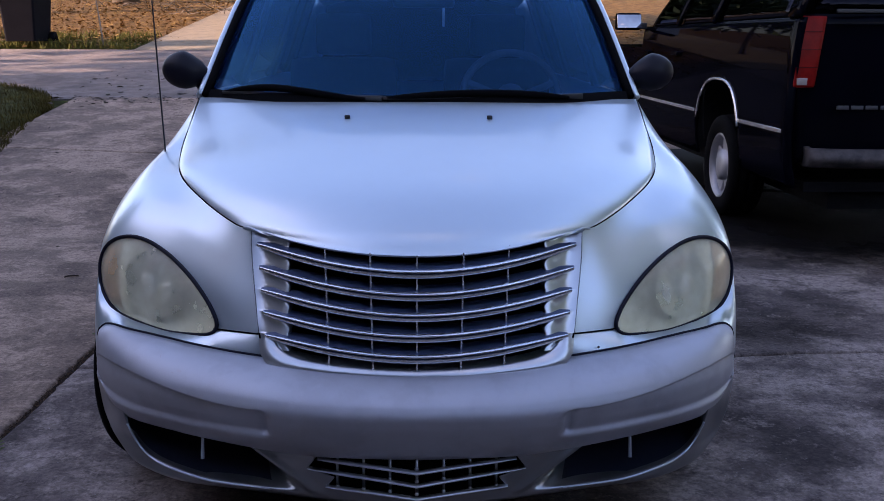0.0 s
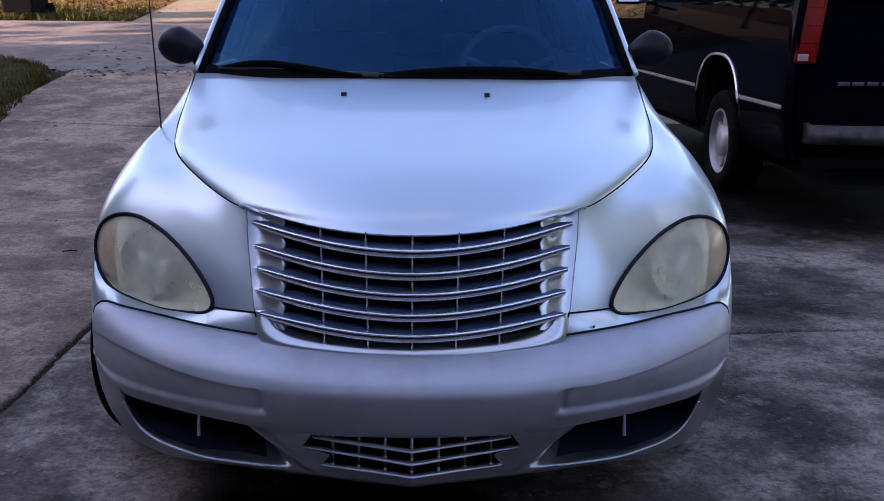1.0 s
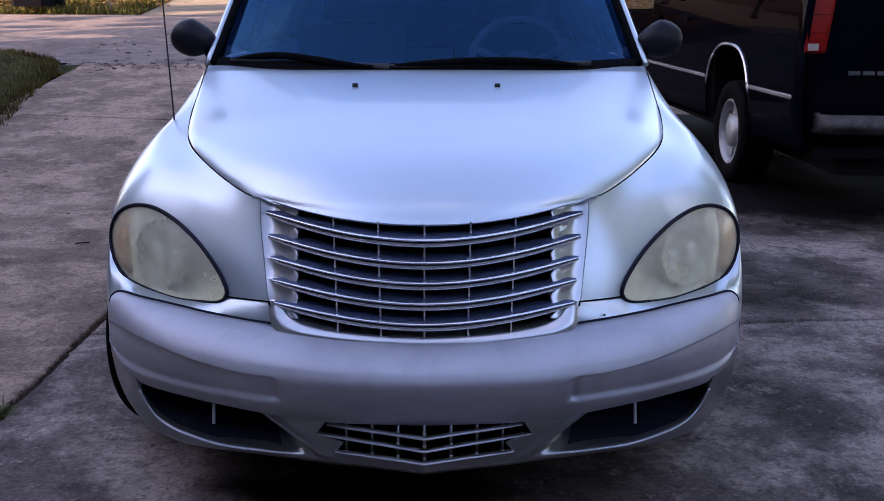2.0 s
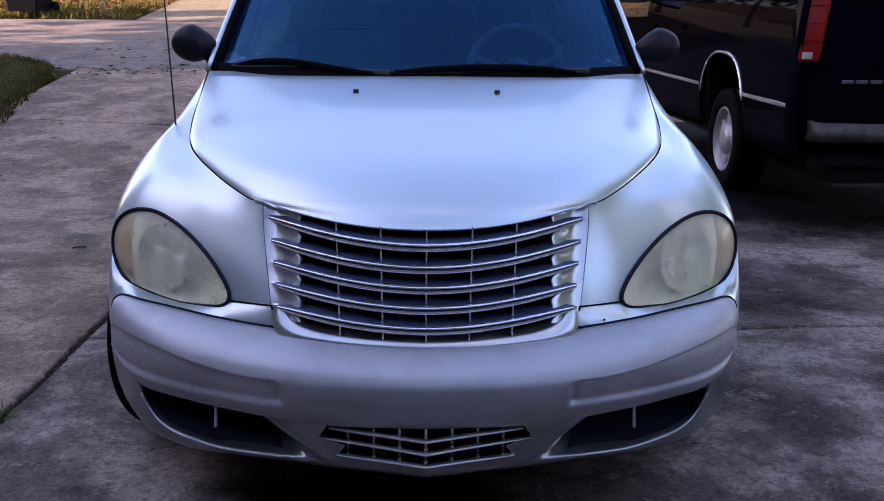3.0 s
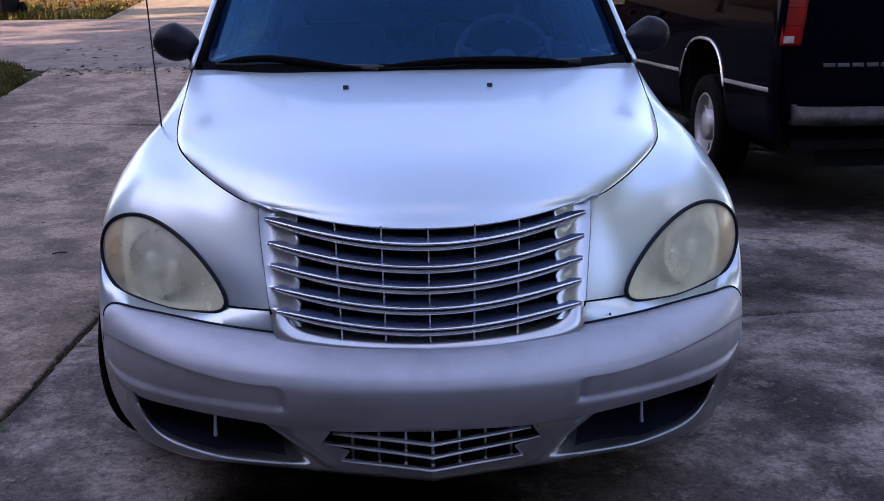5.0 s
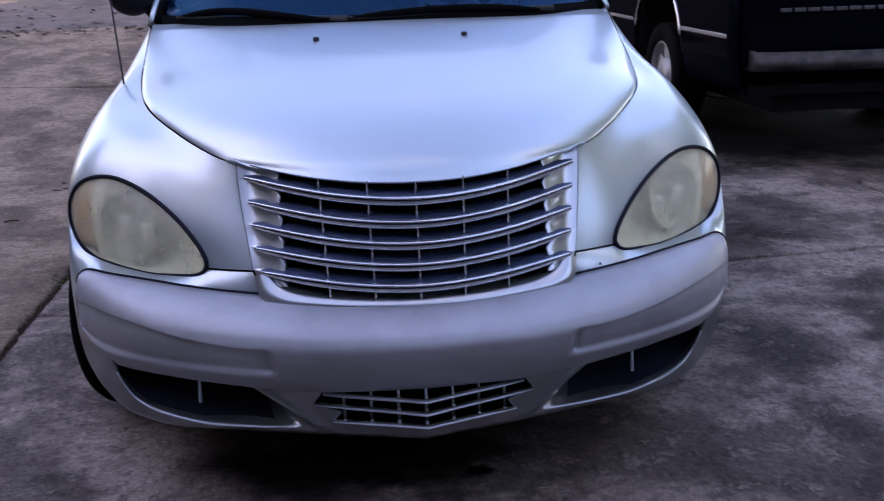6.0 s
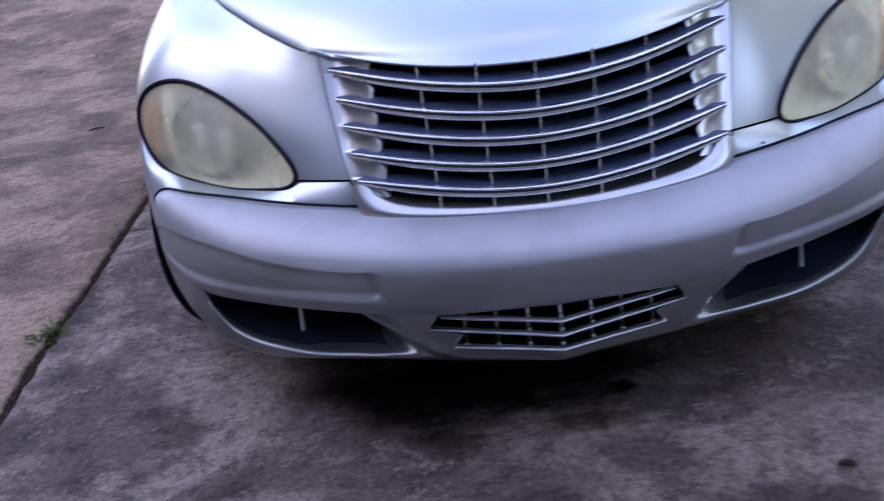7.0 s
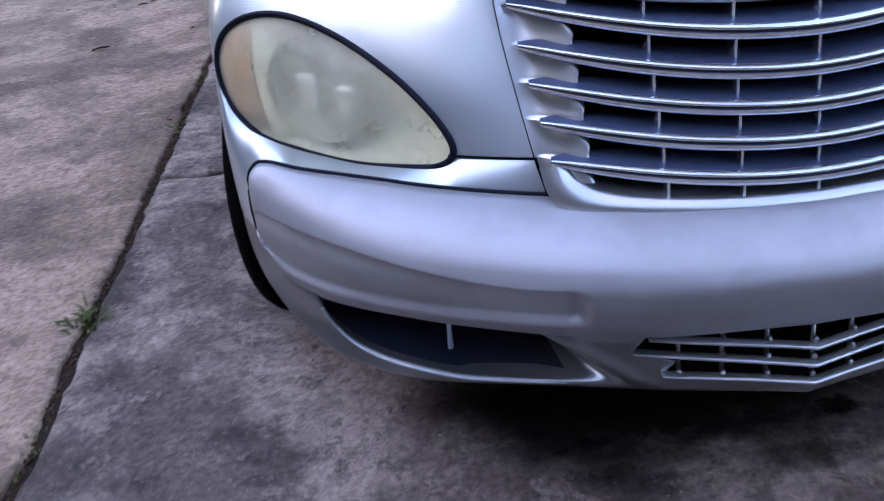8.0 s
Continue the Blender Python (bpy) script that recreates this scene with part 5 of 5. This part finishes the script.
bo = loft([[(2.20, 7.3, 1.22), (3.1, 7.35, 1.30), (4.01, 7.3, 1.22)], [(2.20, 8.4, 1.20), (3.1, 8.4, 1.25), (4.01, 8.4, 1.20)], [(2.26, 9.0, 1.08), (3.1, 9.04, 1.14), (3.95, 9.0, 1.08)], [(2.28, 9.05, 0.50), (3.1, 9.10, 0.50), (3.93, 9.05, 0.50)]])
wpart("bonnet", sheet(lambda u, v: Vector(bo(u, v)), 20, 24), NAVY, label="black bonnet and nose", thick=0.01)
wf = bmesh.new()
box(wf, (2.3, 3.6, 0.36), (3.9, 8.9, 0.42))
wpart("floor_pan", wf, VOID, smooth=False)
# solid black box added inside so no daylight shows through the windows
wpart("cabin_block", box(bmesh.new(), (2.45, 3.75, 0.42), (3.76, 7.0, 1.70)), VOID, smooth=False)
# low box added under the floor to darken the ground below it
wpart("chassis", box(bmesh.new(), (2.5, 3.7, 0.24), (3.7, 8.6, 0.36)), VOID, smooth=False)


# ---- across the road ----
def wheelie_bin(x, y):
    z = rise(x, y) - 0.02
    th = tagged(empty("wheelie_bin", (x, y, z)), "dark grey wheeled refuse bin at the roadside", "bin")
    b = sheet(lambda u, v: Vector(((0.20 + 0.055 * v) * max(-1, min(1, 1.5 * math.cos(2 * math.pi * u))), (0.27 + 0.08 * v) * max(-1, min(1, 1.5 * math.sin(2 * math.pi * u))), 0.06 + 0.96 * v)), 40, 6)
    body = part("body", b, BINM, th)
    lid = box(bmesh.new(), (-0.275, -0.38, 1.02), (0.275, 0.38, 1.09), None, 0.03)
    part("lid", lid, BINM, th)
    part("handle", tube(bmesh.new(), [(-0.21, -0.42, 1.0), (0.21, -0.42, 1.0)], 0.016, 8), BINM, th)
    part("panel", box(bmesh.new(), (-0.10, -0.34, 0.72), (0.10, -0.325, 0.80), None, 0.01), VOID, th)
    part("sticker", box(bmesh.new(), (-0.06, -0.352, 0.86), (0.06, -0.345, 0.90)), material("grey_label", (0.35, 0.35, 0.35)), th)
    for q in (-1, 1):
        part("wheel", lathe(bmesh.new(), [(0.02, -0.03), (0.10, -0.03), (0.10, 0.03), (0.02, 0.03)], 20, Matrix.Translation((q * 0.235, 0.28, 0.10))), RUBBER, th)
    return th


refuse = wheelie_bin(-6.60, 14.25)
refuse.scale = (1.2, 1.2, 1.15)


def tree(x, y, h, r, spread_, leaves, seed, mat=BARK, label="", leaf=0.10, name="tree"):
    """Tapered trunk with limbs and a crown of many small leaf clumps."""
    rnd = random.Random(seed)
    z0 = rise(x, y) - 0.06
    th = tagged(empty(name, (x, y, z0)), label or "tall roadside tree with a broken leafy crown", "tree")
    bm = bmesh.new()
    lean = Vector((rnd.uniform(-0.08, 0.08), rnd.uniform(-0.08, 0.08), 1))
    trunk = [lean * (h * 0.85 * t) + Vector((0.12 * math.sin(5 * t + seed), 0.1 * math.cos(4 * t + seed), 0)) * t for t in np.linspace(0, 1, 12)]
    tube(bm, trunk, lambda t: r * (1 - 0.85 * t) + r * 0.4 * max(0, 0.1 - t) * 10, 10)
    tips = []
    for i in range(14 if leaves else 4):
        t = 0.38 + 0.6 * i / 14
        base = trunk[int(t * 11)]
        ang, ln = rnd.uniform(0, 6.28), spread_ * (1.15 - 0.6 * t) * rnd.uniform(0.7, 1.1)
        end = base + Vector((math.cos(ang) * ln, math.sin(ang) * ln, ln * rnd.uniform(0.2, 0.7)))
        mid = (base + end) / 2 + Vector((0, 0, 0.15 * ln))
        tube(bm, [base, mid, end], lambda q: r * 0.32 * (1 - t * 0.5) * (1 - 0.8 * q), 6)
        tips += [mid, end, (mid + end) / 2]
    part("trunk", bm, mat, th)
    if leaves:
        verts, faces = [], []
        for i in range(leaves):
            c = rnd.choice(tips) + Vector((rnd.gauss(0, 1), rnd.gauss(0, 1), rnd.gauss(0, 0.8))) * spread_ * 0.24
            a1 = Vector((rnd.gauss(0, 1), rnd.gauss(0, 1), rnd.gauss(0, 1))).normalized()
            a2 = a1.orthogonal().normalized()
            s_ = leaf * rnd.uniform(0.6, 1.4)
            k0 = len(verts)
            verts += [c - a1 * s_, c + a2 * s_ * 0.5, c + a1 * s_, c - a2 * s_ * 0.5]
            faces.append((k0, k0 + 1, k0 + 2, k0 + 3))
        me = bpy.data.meshes.new("crown")
        me.from_pydata([tuple(v) for v in verts], [], faces)
        me.materials.append(LEAF)
        cr = new("crown", me)
        cr.parent = th
        cr["kind"] = "stuff"
    return th


tree(-5.36, 14.25, 3.2, 0.015, 0.9, 0, 3, PALEWOOD, "slim pale young tree trunk beside the road", name="sapling")
tree(-10.5, 20, 10, 0.22, 3.2, 2600, 5)
tree(-7.6, 23, 12, 0.26, 3.6, 2600, 8)
tree(1.5, 25, 12, 0.25, 3.6, 2600, 11)
tree(8.0, 22, 11, 0.25, 3.4, 2600, 14)
tree(-14.5, 9, 10, 0.22, 3.2, 6000, 21, leaf=0.26)
for i, (x, y, h) in enumerate(((-14.5, -1.0, 11), (-15.5, 4.0, 10), (-12.5, -6.5, 11), (12.5, 2.6, 9.5), (12.5, 8.5, 11), (13.5, -3.4, 9))):
    tree(x, y, h, 0.25, 3.9, 8000, 31 + i, leaf=0.28)


# shrubs added out of view, to darken reflections in the wagon's flank
for i, (x, y) in enumerate(((-2.6, 18.5), (-0.4, 19.5), (1.6, 18.2), (3.0, 20.5), (-1.4, 22.0))):
    tree(x, y, 4.2, 0.08, 1.9, 2400, 50 + i, leaf=0.22, label="unseen dense shrub added to darken the wagon's reflections", name="shrub")


# ---- small things on the drive ----
def tuft(x, y, n, h, seed, label="green weed growing in the slab joint"):
    rnd = random.Random(seed)
    bm = bmesh.new()
    for i in range(n):
        ang, ln = rnd.uniform(0, 6.28), h * rnd.uniform(0.5, 1.2)
        ox, oy = rnd.gauss(0, 0.022), rnd.gauss(0, 0.03)
        d = Vector((math.cos(ang), math.sin(ang), 0))
        s_ = d.orthogonal().normalized() * 0.004
        z = -0.013
        p0, p1, p2 = Vector((ox, oy, z)), Vector((ox, oy, z + ln * 0.7)) + d * ln * 0.4, Vector((ox, oy, z + ln * 0.85)) + d * ln
        v = [bm.verts.new(p0 - s_), bm.verts.new(p0 + s_), bm.verts.new(p1 + s_), bm.verts.new(p1 - s_), bm.verts.new(p2)]
        bm.faces.new((v[0], v[1], v[2], v[3]))
        bm.faces.new((v[3], v[2], v[4]))
    ob = part("weed", bm, WEED, None)
    ob.location = (x, y, 0)
    return tagged(ob, label, "weed", kind="stuff")


tuft(-1.338, 0.77, 46, 0.038, 1)
tuft(-1.338, 1.92, 22, 0.024, 2)
tuft(-1.336, 2.38, 14, 0.022, 5)
tuft(-1.338, 0.34, 20, 0.018, 4)


def dry_leaf(x, y, ang, ln):
    bm = sheet(lambda u, v: Vector(((u - 0.5) * ln, (v - 0.5) * 0.22 * ln * math.sin(math.pi * (0.1 + 0.85 * u)), 0.004 + 0.006 * (2 * v - 1) ** 2 + 0.003 * math.sin(4 * u))), 6, 4)
    ob = part("dry_leaf", bm, DRYLEAF, None)
    ob.location, ob.rotation_euler = (x, y, rise(x, y)), (0, 0, ang)
    return tagged(ob, "small curled brown leaf lying on the concrete", "leaf", "leaves on the drive")


for x, y, a_, ln in ((-1.856, 2.92, 0.6, 0.075), (-1.81, 3.57, 0.2, 0.045), (-1.35, 3.9, 0.3, 0.06), (-1.6, 4.2, 1.0, 0.05)):
    dry_leaf(x, y, a_, ln)


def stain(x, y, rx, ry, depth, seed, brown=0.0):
    """A soft-edged dark sheet on the concrete, for stains and for painted shade."""
    m = bpy.data.materials.new("stain_shade")
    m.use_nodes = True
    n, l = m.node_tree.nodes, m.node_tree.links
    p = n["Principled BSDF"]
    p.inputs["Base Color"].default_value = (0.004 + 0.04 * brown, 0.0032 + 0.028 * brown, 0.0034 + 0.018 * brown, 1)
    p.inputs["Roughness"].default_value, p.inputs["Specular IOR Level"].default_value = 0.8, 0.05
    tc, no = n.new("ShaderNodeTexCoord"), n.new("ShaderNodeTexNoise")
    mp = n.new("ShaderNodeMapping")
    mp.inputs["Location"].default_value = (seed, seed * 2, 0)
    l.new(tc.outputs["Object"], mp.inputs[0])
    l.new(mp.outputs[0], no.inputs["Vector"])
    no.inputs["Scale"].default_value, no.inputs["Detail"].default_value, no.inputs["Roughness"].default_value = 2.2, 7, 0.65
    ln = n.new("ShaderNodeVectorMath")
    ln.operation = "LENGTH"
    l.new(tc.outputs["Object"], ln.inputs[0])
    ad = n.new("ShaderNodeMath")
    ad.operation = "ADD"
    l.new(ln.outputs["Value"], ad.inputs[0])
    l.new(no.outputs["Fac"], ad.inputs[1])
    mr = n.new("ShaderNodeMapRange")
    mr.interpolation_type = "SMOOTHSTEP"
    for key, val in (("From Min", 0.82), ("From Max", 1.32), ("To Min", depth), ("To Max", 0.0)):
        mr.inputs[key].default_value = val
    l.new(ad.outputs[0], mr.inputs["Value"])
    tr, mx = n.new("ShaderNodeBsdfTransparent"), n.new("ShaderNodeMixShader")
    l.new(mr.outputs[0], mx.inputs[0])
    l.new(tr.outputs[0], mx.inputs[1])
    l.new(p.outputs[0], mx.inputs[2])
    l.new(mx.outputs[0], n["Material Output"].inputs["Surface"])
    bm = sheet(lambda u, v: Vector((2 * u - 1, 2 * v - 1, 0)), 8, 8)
    ob = part("stain_shade", bm, m, None, smooth=False)
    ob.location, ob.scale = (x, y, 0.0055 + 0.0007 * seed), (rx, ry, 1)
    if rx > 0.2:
        return tagged(ob, "broad dark sheet on the concrete for stains and painted shadow", "stain", kind="stuff")
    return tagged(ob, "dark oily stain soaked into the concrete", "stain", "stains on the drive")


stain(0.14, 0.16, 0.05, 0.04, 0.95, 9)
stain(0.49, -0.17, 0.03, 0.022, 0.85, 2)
# near-black sheet painting the shade under the car's nose
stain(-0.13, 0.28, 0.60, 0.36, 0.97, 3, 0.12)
# brown and dark stains in the slabs
stain(0.45, -0.35, 0.75, 0.60, 0.16, 4, 2.2)
stain(1.55, 1.95, 0.5, 0.3, 0.32, 6)
# the wagon's shadow, painted on the concrete beneath and behind it
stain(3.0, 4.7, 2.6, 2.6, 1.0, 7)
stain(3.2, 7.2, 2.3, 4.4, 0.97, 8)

# lawn blades beside the drive
rnd = random.Random(77)
gverts, gfaces = [], []
for i in range(22000):
    y = rnd.uniform(3.0, 10.25)
    x = lawn_edge(y) + 0.05 - abs(rnd.gauss(0, 0.8))
    z, h_, a_ = rise(x, y) - 0.02, rnd.uniform(0.03, 0.09), rnd.uniform(0, 6.28)
    dx, dy = math.cos(a_) * 0.006, math.sin(a_) * 0.006
    k0 = len(gverts)
    gverts += [(x - dx, y - dy, z), (x + dx, y + dy, z), (x + rnd.gauss(0, 0.03), y + rnd.gauss(0, 0.03), z + h_)]
    gfaces.append((k0, k0 + 1, k0 + 2))
gm = bpy.data.meshes.new("grass")
gm.from_pydata(gverts, [], gfaces)
gm.materials.append(GRASSM)
tagged(new("grass", gm), "dark green uneven grass at the drive's edge", "grass", kind="stuff")

# brush and saplings on the slope
def brush(x, y, n_, size, seed):
    rnd = random.Random(seed)
    bm = bmesh.new()
    for i in range(n_):
        p = Vector((rnd.gauss(0, size * 0.5), rnd.gauss(0, size * 0.3), abs(rnd.gauss(0, size * 0.12))))
        d = Vector((rnd.gauss(0, 1), rnd.gauss(0, 0.6), abs(rnd.gauss(0, 0.45)))).normalized() * size * rnd.uniform(0.4, 0.9)
        tube(bm, [p, p + d * 0.5 + Vector((0, 0, 0.03)), p + d], lambda t: 0.008 * (1 - 0.8 * t), 5)
    ob = part("brush_pile", bm, BARK, None)
    ob.location = (x, y, rise(x, y) - 0.05)
    return tagged(ob, "tangled heap of dark fallen branches on the slope", "branches", kind="stuff")


brush(-5.4, 19.6, 30, 1.1, 3)
brush(-7.4, 21.5, 30, 1.2, 4)
brush(-9.5, 20.0, 30, 1.0, 6)


def litter_material():
    """Dry leaves in browns and golds, each its own tone."""
    m = material("leaf_litter", (0.2, 0.1, 0.04), 0.85, spec=0.1)
    n, l = m.node_tree.nodes, m.node_tree.links
    geo, ramp = n.new("ShaderNodeNewGeometry"), n.new("ShaderNodeValToRGB")
    ramp.color_ramp.elements[0].color, ramp.color_ramp.elements[1].color = (0.09, 0.043, 0.013, 1), (0.28, 0.17, 0.055, 1)
    mid_tone = ramp.color_ramp.elements.new(0.6)
    mid_tone.color = (0.17, 0.092, 0.027, 1)
    l.new(geo.outputs["Random Per Island"], ramp.inputs[0])
    l.new(ramp.outputs[0], n["Principled BSDF"].inputs["Base Color"])
    return m


rnd = random.Random(91)
lverts, lfaces = [], []
for i in range(24000):
    x, y = rnd.uniform(-15, 6), 15.0 + 11 * rnd.random() ** 1.4 - 1.2 * rnd.random()
    if -4.75 < x < -1.2 and rnd.random() < 0.985:
        continue
    ln, a_ = rnd.uniform(0.02, 0.055), rnd.uniform(0, 6.28)
    c = Vector((x, y, rise(x, y) - 0.02 + rnd.uniform(0.0, 0.04)))
    d = Vector((math.cos(a_), math.sin(a_), rnd.uniform(-0.4, 0.6))) * ln
    w = Vector((-math.sin(a_), math.cos(a_), rnd.uniform(-0.4, 0.6))) * ln * 0.5
    k0 = len(lverts)
    lverts += [tuple(c - d), tuple(c + w), tuple(c + d), tuple(c - w)]
    lfaces.append((k0, k0 + 1, k0 + 2, k0 + 3))
lm = bpy.data.meshes.new("leaf_litter")
lm.from_pydata(lverts, [], lfaces)
lm.materials.append(litter_material())
tagged(new("leaf_litter", lm), "golden brown dry leaves strewn over the slope", "leaves", kind="stuff")

dverts, dfaces = [], []
for i in range(520):
    band = rnd.random()
    x = rnd.uniform(-4.6, 1.5)
    y = rnd.gauss(9.25, 0.22) if band < 0.62 else rnd.gauss(10.9, 0.5) if band < 0.85 else rnd.uniform(2.5, 9.0)
    if x < lawn_edge(min(y, 10.3)):
        continue
    ln, a_ = rnd.uniform(0.012, 0.05) * (1 if y > 8.5 else 0.5), rnd.uniform(0, 6.28)
    c = Vector((x, y, rise(x, y) + 0.004 - 0.025 * (y > 9.38)))
    d = Vector((math.cos(a_), math.sin(a_), rnd.uniform(0.0, 0.25))) * ln
    w = Vector((-math.sin(a_), math.cos(a_), rnd.uniform(0.0, 0.25))) * ln * rnd.uniform(0.3, 0.7)
    k0 = len(dverts)
    dverts += [tuple(c - d), tuple(c + w + Vector((0, 0, 0.006))), tuple(c + d), tuple(c - w)]
    dfaces.append((k0, k0 + 1, k0 + 2, k0 + 3))
dm = bpy.data.meshes.new("fallen_leaves")
dm.from_pydata(dverts, [], dfaces)
dm.materials.append(DRYLEAF)
tagged(new("fallen_leaves", dm), "small dark dead leaves and twigs along the drive's end", "leaves", kind="stuff")

gverts, gfaces = [], []
for i in range(9000):
    x, y = rnd.uniform(-13, -4.8), 13.95 + 1.9 * rnd.random() ** 1.3
    if noise.noise(Vector((x * 1.3, y * 1.6, 4))) < -0.12:
        continue
    z, h_, a_ = rise(x, y) - 0.05, rnd.uniform(0.06, 0.17), rnd.uniform(0, 6.28)
    dx, dy = math.cos(a_) * 0.010, math.sin(a_) * 0.010
    k0 = len(gverts)
    gverts += [(x - dx, y - dy, z), (x + dx, y + dy, z), (x + rnd.gauss(0, 0.05), y + rnd.gauss(0, 0.05), z + h_)]
    gfaces.append((k0, k0 + 1, k0 + 2))
vm = bpy.data.meshes.new("verge")
vm.from_pydata(gverts, [], gfaces)
vm.materials.append(VERGEM)
tagged(new("verge", vm), "patchy olive grass verge along the far side of the road", "grass", kind="stuff")

# crumbs of soil and grit in the long joint
rnd = random.Random(17)
cverts, cfaces = [], []
for i in range(2600):
    y = rnd.uniform(-2.0, 6.3)
    c = Vector((-1.336 + rnd.gauss(0, 0.009), y, -0.013 + rnd.uniform(0.0, 0.006)))
    r_ = rnd.uniform(0.0015, 0.006)
    k0 = len(cverts)
    spin = rnd.uniform(0, 6.28)
    for j in range(3):
        a_ = spin + 2.09 * j
        cverts.append((c.x + r_ * math.cos(a_), c.y + r_ * math.sin(a_), c.z))
    cverts.append((c.x, c.y, c.z + r_ * 1.2))
    cfaces += [(k0, k0 + 1, k0 + 3), (k0 + 1, k0 + 2, k0 + 3), (k0 + 2, k0, k0 + 3)]
cm = bpy.data.meshes.new("joint_crumbs")
cm.from_pydata(cverts, [], cfaces)
cm.materials.append(CRUMBS)
tagged(new("joint_crumbs", cm), "brown soil crumbs and grit in the slab joint", "soil", kind="stuff")
